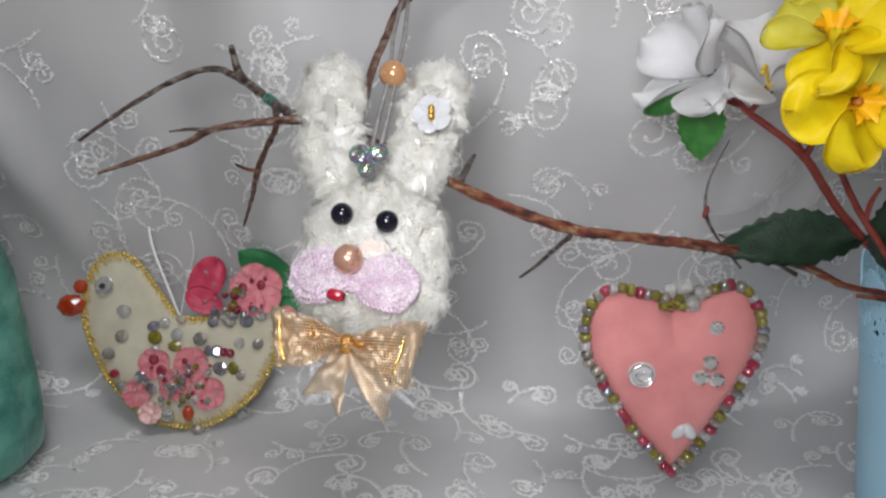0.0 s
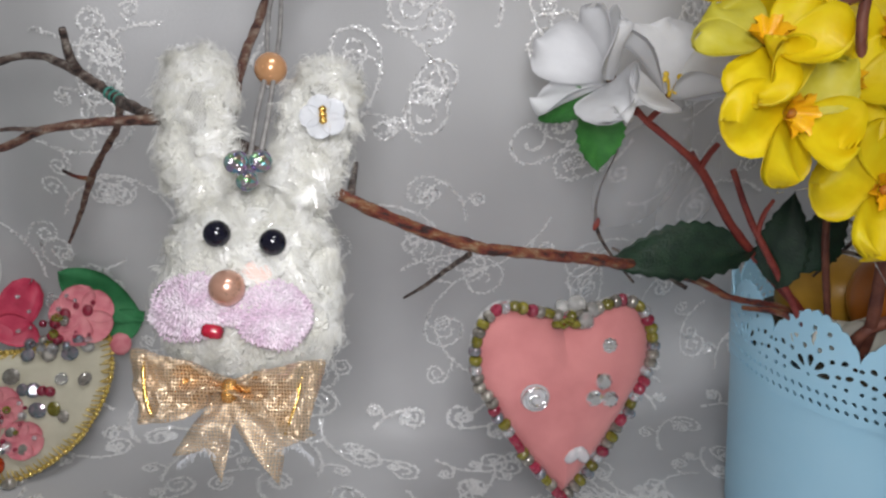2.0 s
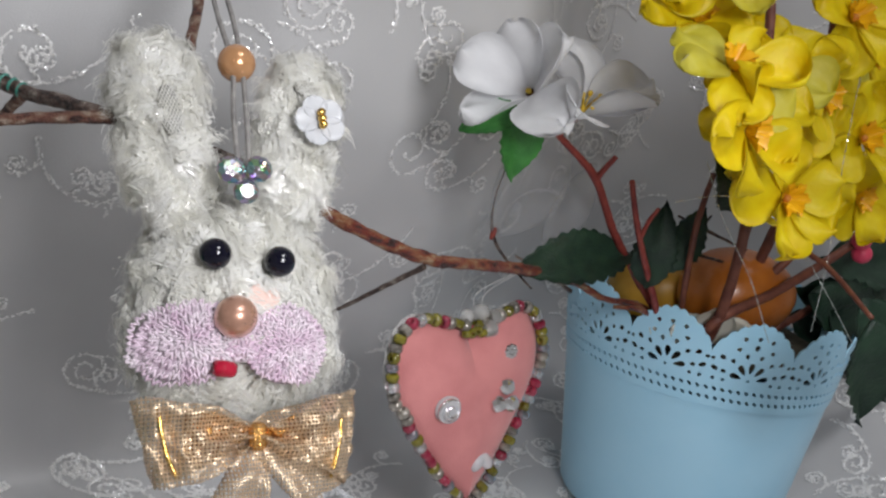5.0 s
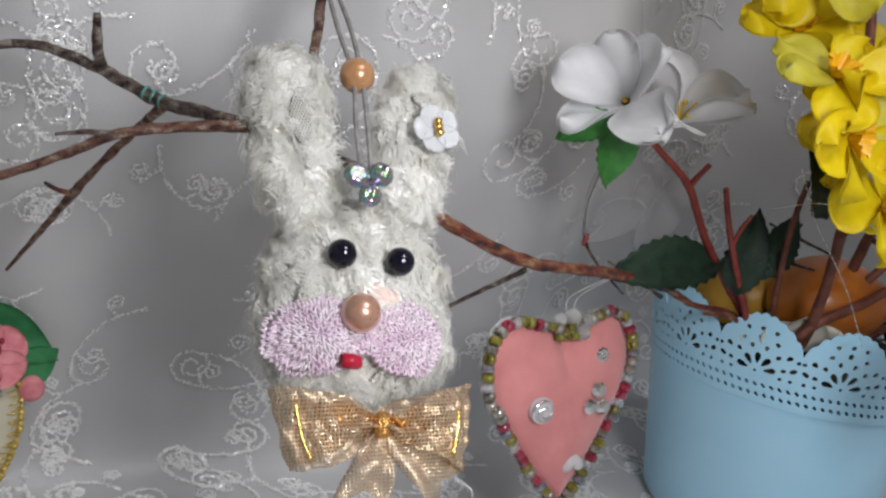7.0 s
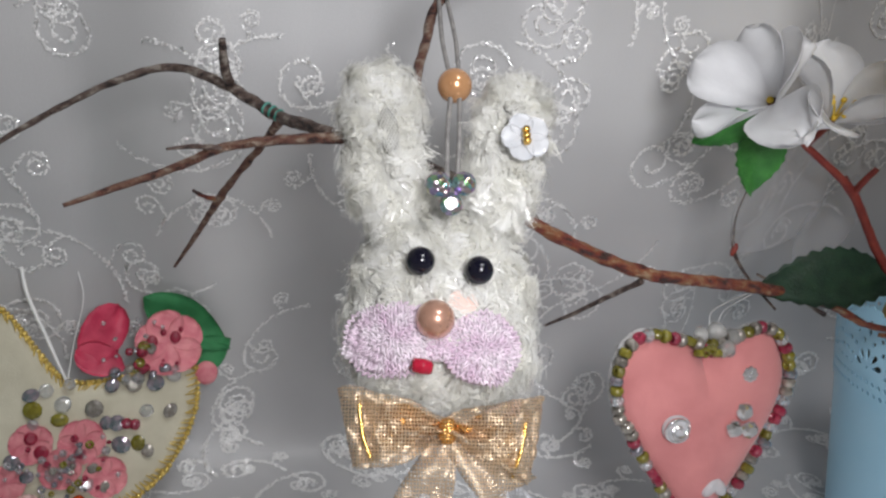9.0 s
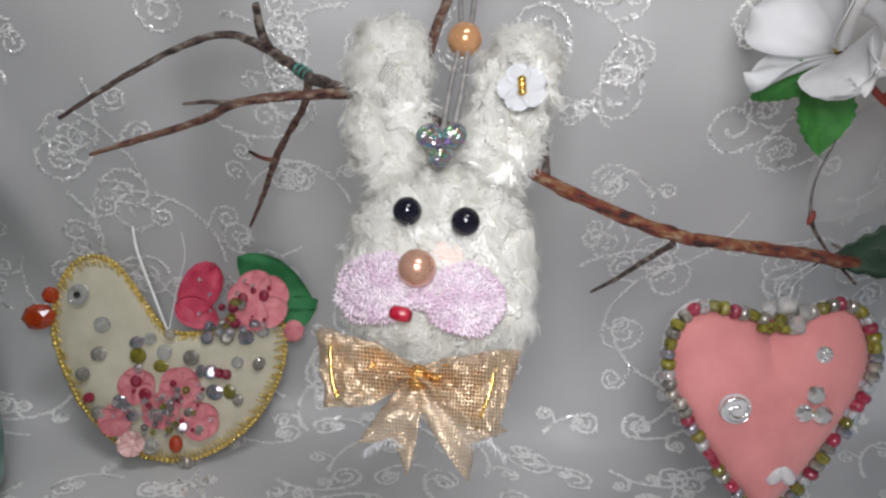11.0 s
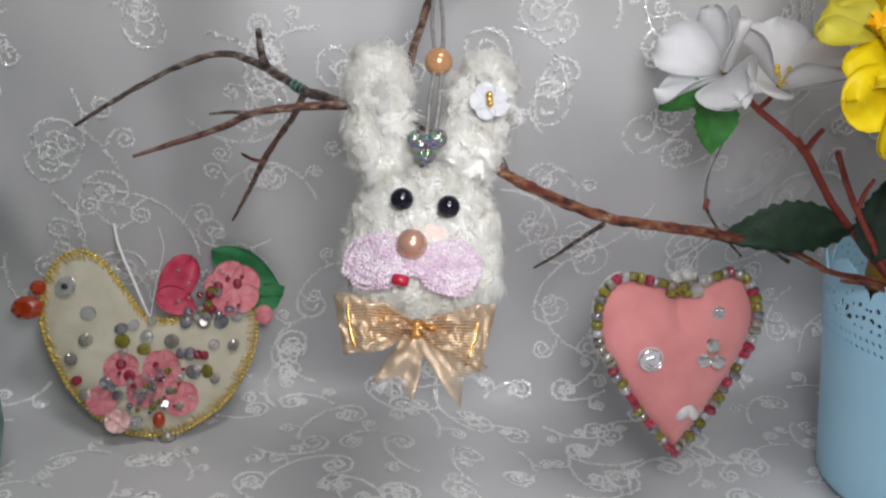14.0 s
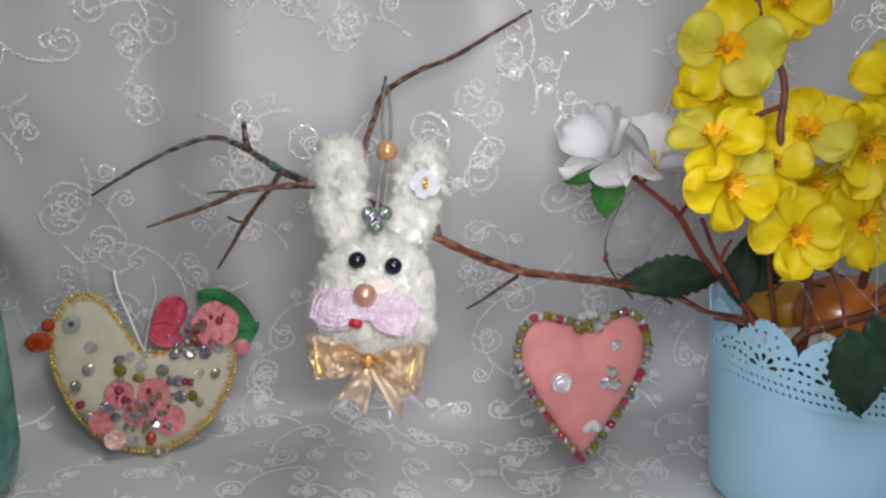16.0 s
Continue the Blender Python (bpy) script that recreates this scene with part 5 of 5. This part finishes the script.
# ---- artificial flowers ----
def blossom(parent, p, face, r, mats, seed, cup=0.28, corona=True, stamens=0, spin=0.0, lift=0.0):
    m = to_dir(p, face, spin)
    rng = random.Random(seed)
    f = None
    for k in range(5):
        g = petal(r * rng.uniform(0.92, 1.08), r * (rng.uniform(0.88, 1.08) if corona else rng.uniform(0.78, 0.98)), cup * rng.uniform(0.3, 1.9), rng.uniform(0.10, 0.24) if corona else rng.uniform(0.06, 0.16), rng.uniform(0.0, 0.10), seed * 7 + k, 0.00035, 12, 11, rng.uniform(0.1, 0.9), 1.6 if corona else 1.5)
        mm = m @ pose(0, 0, 0, 0, 0, 72 * k + rng.uniform(-7, 7)) @ pose(0, r * 0.06, 0, rng.uniform(-8, 30) + lift, rng.uniform(-16, 16), 0)
        o = put("petal", mesh_of("petal", g[0], g[1], mats[1] if rng.random() < 0.2 else mats[0]), parent, mm)
    if corona:
        V, F = [], []
        seg = 40
        for i in range(6):
            t = i / 5
            for j in range(seg):
                a = 2 * math.pi * j / seg
                rr = r * (0.08 + 0.18 * t ** 0.9) * (1 + 0.20 * t * math.sin(6 * a + seed) + 0.14 * t * math.sin(13 * a + 2 * seed))
                V.append((rr * math.cos(a), rr * math.sin(a), r * (0.02 + 0.26 * t)))
        for i in range(5):
            for j in range(seg):
                k = (j + 1) % seg
                F.append((i * seg + j, i * seg + k, (i + 1) * seg + k, (i + 1) * seg + j))
        put("corona", mesh_of("corona", V, F, CORONA), parent, m, "frilled deep-yellow centre")
        put("heart", mesh_of("flower_heart", *ball(r * 0.075, 12, 8), PISTIL), parent, m @ pose(0, 0, r * 0.06), "brown flower heart")
    else:
        put("heart", mesh_of("flower_heart", *ball(r * 0.045, 12, 8), STAMEN), parent, m @ pose(0, 0, r * 0.04))
    for k in range(stamens):
        a = 2 * math.pi * k / stamens + rng.uniform(-0.3, 0.3)
        q = Vector((math.cos(a) * r * 0.18, math.sin(a) * r * 0.18, r * rng.uniform(0.2, 0.30)))
        g = merge(tube([(0, 0, 0), q * 0.6 + Vector((0, 0, r * 0.04)), q], [0.0004, 0.0003], 5, 4), moved(ball(0.0011, 8, 6), Matrix.Translation(q)))
        put("stamen", mesh_of("stamen", g[0], g[1], STAMEN), parent, m)
    r = min(r, 0.018)
    g = lathe([(0.0, -r * 0.22), (r * 0.07, -r * 0.2), (r * 0.12, -r * 0.05), (r * 0.1, r * 0.02)], 10)
    put("calyx", mesh_of("calyx", g[0], g[1], STEM_BROWN), parent, m)


def build_white_spray():
    t = new("white_blossom_spray")
    t.empty_display_size = 0.02
    tagged(t, "artificial white blossom spray with red stems and green leaves", "artificial flower")

    def stem(P, r, mat=STEM_RED, label=""):
        part("stem", tube(P, r, 9, 10, 0.18, len(P)), mat, t, label)

    stem([(0.2090, 0.3180, 0.0960), (0.1980, 0.3160, 0.1180), (0.1780, 0.315, 0.137), (0.155, 0.314, 0.160), (0.138, 0.313, 0.1815), (0.124, 0.315, 0.1925), (0.1135, 0.316, 0.2000), (0.1015, 0.317, 0.2125)], [0.0022, 0.0020, 0.0018, 0.0017, 0.0017, 0.0013, 0.0013, 0.0011], STEM_RED, "dark red plastic stem")
    stem([(0.138, 0.313, 0.1815), (0.1350, 0.316, 0.1870)], [0.0015, 0.0012])
    stem([(0.138, 0.313, 0.1815), (0.1385, 0.3095, 0.1870), (0.1400, 0.3065, 0.1920)], [0.0014, 0.0012, 0.0010])
    stem([(0.116, 0.3155, 0.1985), (0.1185, 0.313, 0.2030), (0.1200, 0.310, 0.2075)], [0.0012, 0.0012, 0.0012])
    stem([(0.113, 0.3165, 0.2005), (0.104, 0.313, 0.2035), (0.096, 0.309, 0.2060)], [0.0010, 0.0008, 0.0006])
    stem([(0.2040, 0.3120, 0.0980), (0.1900, 0.3100, 0.1220), (0.1700, 0.306, 0.147), (0.1545, 0.302, 0.1660), (0.1430, 0.299, 0.1840)], [0.0017, 0.0016, 0.0014, 0.0013, 0.0011])
    stem([(0.1600, 0.3035, 0.1580), (0.1590, 0.300, 0.1670), (0.1600, 0.297, 0.1735)], [0.0011, 0.001, 0.0008])
    stem([(0.2090, 0.3090, 0.098), (0.1960, 0.3020, 0.128), (0.180, 0.292, 0.165), (0.178, 0.288, 0.190)], [0.0017, 0.0015, 0.0013, 0.0012], STEM_BROWN)
    wp = (WHITE_PETAL, WHITE_PETAL)
    blossom(t, (0.1010, 0.3190, 0.2125), (-0.86, -0.12, 0.50), 0.0270, wp, 3, 0.34, False, 0, 20, 16)
    blossom(t, (0.1200, 0.3100, 0.2080), (0.10, -0.50, 0.86), 0.0265, wp, 5, 0.34, False, 6, 50, 12)
    part("leaf", leaf(0.024, 0.013, 0.1, 0.1, 0.3, 1), LEAF_GREEN, t, "bright green leaf", along((0.0965, 0.3175, 0.2065), (0.0755, 0.331, 0.1950), (-0.1, -0.8, 0.6)))
    part("leaf", leaf(0.029, 0.0165, 0.12, 0.08, 0.3, 2), LEAF_GREEN, t, "bright green leaf", along((0.0965, 0.3165, 0.2060), (0.1015, 0.3205, 0.1780), (-0.2, -0.9, 0.3)))
    part("leaf", leaf(0.062, 0.0215, 0.16, 0.05, 0.35, 4, 22), LEAF_DARK, t, "large dark green toothed leaf", along((0.1660, 0.3115, 0.1500), (0.1075, 0.317, 0.1445), (-0.05, -0.62, 0.78)))
    part("leaf", leaf(0.040, 0.018, 0.16, 0.1, 0.3, 6, 20), LEAF_DARK, t, "", along((0.176, 0.309, 0.135), (0.170, 0.300, 0.176), (-0.6, -0.7, 0.2)))
    part("leaf", leaf(0.034, 0.016, 0.16, 0.12, 0.3, 9, 20), LEAF_DARK, t, "", along((0.180, 0.305, 0.142), (0.190, 0.292, 0.178), (-0.4, -0.8, 0.2)))
    # cream petals lying among the eggs
    for p, q, w, k in (((0.2050, 0.2990, 0.1090), (0.1965, 0.3020, 0.1235), 0.017, 4), ((0.2120, 0.2960, 0.1090), (0.2085, 0.2930, 0.1290), 0.020, 9),
                       ((0.2200, 0.2920, 0.1080), (0.2225, 0.2850, 0.1235), 0.019, 15), ((0.2020, 0.3060, 0.1090), (0.1920, 0.3130, 0.1190), 0.015, 21)):
        put("petal", mesh_of("petal", *petal((Vector(q) - Vector(p)).length, w, 0.25, 0.10, 0.05, k, 0.0004), CREAM_PETAL), t, along(p, q, (-0.6, -0.7, 0.4)))
    # sheer grey leaf and a red bud on its thin stalk
    part("bud_stalk", tube([(0.122, 0.322, 0.1335), (0.1140, 0.332, 0.1440), (0.1105, 0.338, 0.1530), (0.1120, 0.342, 0.1660), (0.120, 0.346, 0.182)], [0.0005, 0.0006, 0.0009, 0.0004, 0.0003], 6, 8), BARK_GREY, t)
    for a, b, w, k in (((0.1110, 0.3390, 0.1520), (0.1480, 0.3400, 0.2020), 0.030, 3), ((0.1360, 0.3330, 0.1480), (0.1560, 0.3290, 0.1850), 0.018, 8)):
        part("sheer_leaf", leaf((Vector(b) - Vector(a)).length, w, 0.0, 0.10, 0.25, k, 18, 0.0003), SHEER, t, "sheer grey organza leaf", along(a, b, (-0.3, -0.9, 0.2)))
    part("bud", ball(0.0016, 10, 8, (0.8, 0.8, 1.8)), STEM_RED, t, "small red bud", pose(0.1105, 0.3378, 0.1530, 0, 15, 0))


build_white_spray()


def build_yellow_spray():
    t = new("yellow_blossom_spray")
    t.empty_display_size = 0.02
    tagged(t, "artificial yellow blossom spray on brown stems", "artificial flower")

    def stem(P, r, label=""):
        part("stem", tube(P, r, 9, 10, 0.18, len(P)), STEM_BROWN, t, label)

    stem([(0.214, 0.302, 0.095), (0.2045, 0.287, 0.130), (0.190, 0.276, 0.170), (0.165, 0.262, 0.205), (0.1530, 0.2595, 0.2320), (0.1535, 0.264, 0.2560), (0.142, 0.268, 0.276), (0.135, 0.27, 0.30)], [0.0026, 0.0024, 0.0022, 0.0020, 0.0018, 0.0017, 0.0015, 0.0012], "brown plastic stem")
    stem([(0.245, 0.318, 0.086), (0.243, 0.300, 0.140), (0.236, 0.286, 0.190), (0.228, 0.280, 0.235), (0.2200, 0.280, 0.275), (0.222, 0.284, 0.33)], [0.0028, 0.0025, 0.0023, 0.0021, 0.0019, 0.0016])
    stem([(0.238, 0.300, 0.125), (0.255, 0.285, 0.160), (0.275, 0.275, 0.200), (0.285, 0.272, 0.250)], [0.0022, 0.002, 0.0018, 0.0014])
    stem([(0.190, 0.276, 0.170), (0.172, 0.258, 0.182), (0.159, 0.249, 0.1880)], [0.0014, 0.0012, 0.0010])
    stem([(0.158, 0.260, 0.222), (0.134, 0.246, 0.218), (0.1190, 0.240, 0.2140)], [0.0013, 0.0012, 0.0010])
    stem([(0.1535, 0.262, 0.245), (0.132, 0.250, 0.240), (0.117, 0.244, 0.232)], [0.0013, 0.0012, 0.0010])
    stem([(0.226, 0.281, 0.245), (0.240, 0.283, 0.262), (0.262, 0.290, 0.285)], [0.0014, 0.0012, 0.0010])
    stem([(0.225, 0.310, 0.086), (0.2037, 0.29, 0.1218), (0.239, 0.285, 0.1358), (0.2764, 0.28, 0.154), (0.3096, 0.275, 0.1746), (0.3408, 0.275, 0.1999)], [0.0026, 0.0024, 0.0023, 0.0021, 0.0019, 0.0015])
    stem([(0.230, 0.300, 0.086), (0.2388, 0.3, 0.0998), (0.2763, 0.295, 0.1144), (0.3168, 0.29, 0.1317), (0.3713, 0.29, 0.1416)], [0.0024, 0.0022, 0.0020, 0.0018, 0.0014])
    stem([(0.190, 0.262, 0.172), (0.176, 0.232, 0.168), (0.161, 0.206, 0.160)], [0.0012, 0.0010, 0.0008])
    yp, yq = (YELLOW, YELLOW_PALE), (YELLOW, YELLOW)
    spec = [((0.1580, 0.2440, 0.1905), (-0.25, -0.9, 0.15), 0.0205, yq, 10), ((0.1165, 0.2370, 0.2135), (0.15, -0.85, 0.05), 0.0205, yp, 20),
            ((0.1110, 0.2430, 0.2310), (-0.25, -0.55, 0.75), 0.0195, yp, 35), ((0.1260, 0.2690, 0.2680), (-0.25, -0.95, 0.15), 0.0235, yp, 0),
            ((0.1280, 0.272, 0.2450), (-0.5, -0.4, 0.7), 0.0190, yq, 50), ((0.1720, 0.2680, 0.2330), (-0.3, -0.7, 0.5), 0.0215, yp, 12),
            ((0.2060, 0.2680, 0.2260), (-0.1, -0.97, 0.1), 0.0235, yq, 28), ((0.2130, 0.2700, 0.1900), (-0.2, -0.95, 0.05), 0.0220, yq, 44),
            ((0.1850, 0.276, 0.2080), (0.3, -0.7, -0.4), 0.0205, yp, 5), ((0.2350, 0.262, 0.2110), (-0.3, -0.8, 0.3), 0.0220, yp, 60),
            ((0.2120, 0.266, 0.2560), (-0.3, -0.8, 0.4), 0.0220, yp, 15), ((0.1560, 0.280, 0.2900), (-0.2, -0.8, 0.5), 0.0210, yq, 33),
            ((0.2560, 0.268, 0.1850), (-0.1, -0.95, 0.0), 0.0210, yq, 70), ((0.2480, 0.276, 0.2450), (0.1, -0.9, 0.2), 0.0220, yp, 25), ((0.1480, 0.2560, 0.2180), (-0.4, -0.5, 0.6), 0.0190, yp, 55)]
    for k, (p, f, r, mats, s) in enumerate(spec):
        blossom(t, p, f, r, mats, 40 + k, 0.26, True, 0, s)
    for dx, dz in ((0, 0), (0.008, 0.004), (0.004, -0.007)):
        part("berry", ball(0.0048, 14, 10), CRIMSON, t, "small crimson berry", pose(0.2854 + dx, 0.275, 0.1622 + dz))
    # dark leaves that hang over the rim
    for a, b, w, s in (((0.1610, 0.2060, 0.1595), (0.1790, 0.2040, 0.1170), 0.022, 1), ((0.1850, 0.2200, 0.1600), (0.2060, 0.2080, 0.1200), 0.022, 2), ((0.2881, 0.3, 0.1301), (0.3659, 0.285, 0.1027), 0.024, 3), ((0.3143, 0.3, 0.099), (0.4015, 0.28, 0.0609), 0.024, 4), ((0.31, 0.29, 0.1413), (0.3748, 0.28, 0.1275), 0.024, 5), ((0.3035, 0.31, 0.1095), (0.3387, 0.29, 0.0868), 0.024, 6), ((0.19, 0.285, 0.175), (0.172, 0.283, 0.205), 0.018, 7), ((0.2720, 0.2850, 0.1330), (0.3450, 0.2700, 0.1050), 0.030, 8), ((0.2850, 0.2900, 0.1500), (0.3650, 0.2750, 0.1430), 0.028, 9), ((0.2850, 0.2800, 0.1250), (0.3350, 0.2560, 0.0850), 0.030, 10), ((0.2900, 0.2950, 0.1180), (0.3550, 0.2800, 0.1220), 0.028, 11)):
        L = (Vector(b) - Vector(a)).length
        part("leaf", leaf(L, w, 0.14, 0.1, 0.3, s, 20), LEAF_DARK, t, "dark green toothed leaf" if s == 3 else "", along(a, b, (-0.3, -0.8, 0.4)))


build_yellow_spray()


# ---- eggs lying in the pot ----
def egg(name, p, size, turn, mat, label):
    V, F = ball(1, 32, 20)
    V = [Vector((x * (1 - 0.12 * z), y * (1 - 0.12 * z), z * 1.28)) * size for x, y, z in V]
    o = put(name, mesh_of(name, V, F, mat), None, pose(*p, *turn))
    return tagged(o, label, "egg", "eggs in the pot")


egg("decorative_egg", (0.2450, 0.3070, 0.1275), 0.0225, (85, 0, 62), EGG_ORANGE, "amber-orange painted egg lying in the pot")
egg("decorative_egg", (0.2330, 0.3480, 0.1160), 0.0190, (60, 0, 20), EGG_OCHRE, "ochre-yellow painted egg among the stems")


# ---- tinsel thread drawn over the flowers ----
def build_tinsel():
    V, F = [], []
    rng = random.Random(4)
    runs = [[(0.150, 0.282, 0.180), (0.165, 0.268, 0.185), (0.186, 0.256, 0.175), (0.215, 0.250, 0.150), (0.245, 0.248, 0.125)],
            [(0.222, 0.262, 0.255), (0.214, 0.258, 0.235), (0.206, 0.252, 0.205), (0.210, 0.250, 0.165), (0.222, 0.255, 0.130)],
            [(0.168, 0.285, 0.195), (0.175, 0.278, 0.175), (0.190, 0.268, 0.150), (0.204, 0.262, 0.124)]]
    geos = []
    for P in runs:
        Q = spline(P, 14)
        geos.append(tube(P, [0.00012, 0.00012], 4, 8))
        for a, b in zip(Q, Q[1:]):
            if rng.random() < 0.75:
                c = a.lerp(b, rng.random())
                geos.append(moved(ball(1, 4, 2), to_dir(c, (b - a), rng.uniform(0, 90)) @ Matrix.Diagonal((0.0004, 0.0004, 0.0007, 1))))
    g = merge(*geos)
    tagged(put("tinsel_thread", mesh_of("tinsel_thread", g[0], g[1], TINSEL, False)), "thin iridescent tinsel thread draped over the flowers", "tinsel")


build_tinsel()
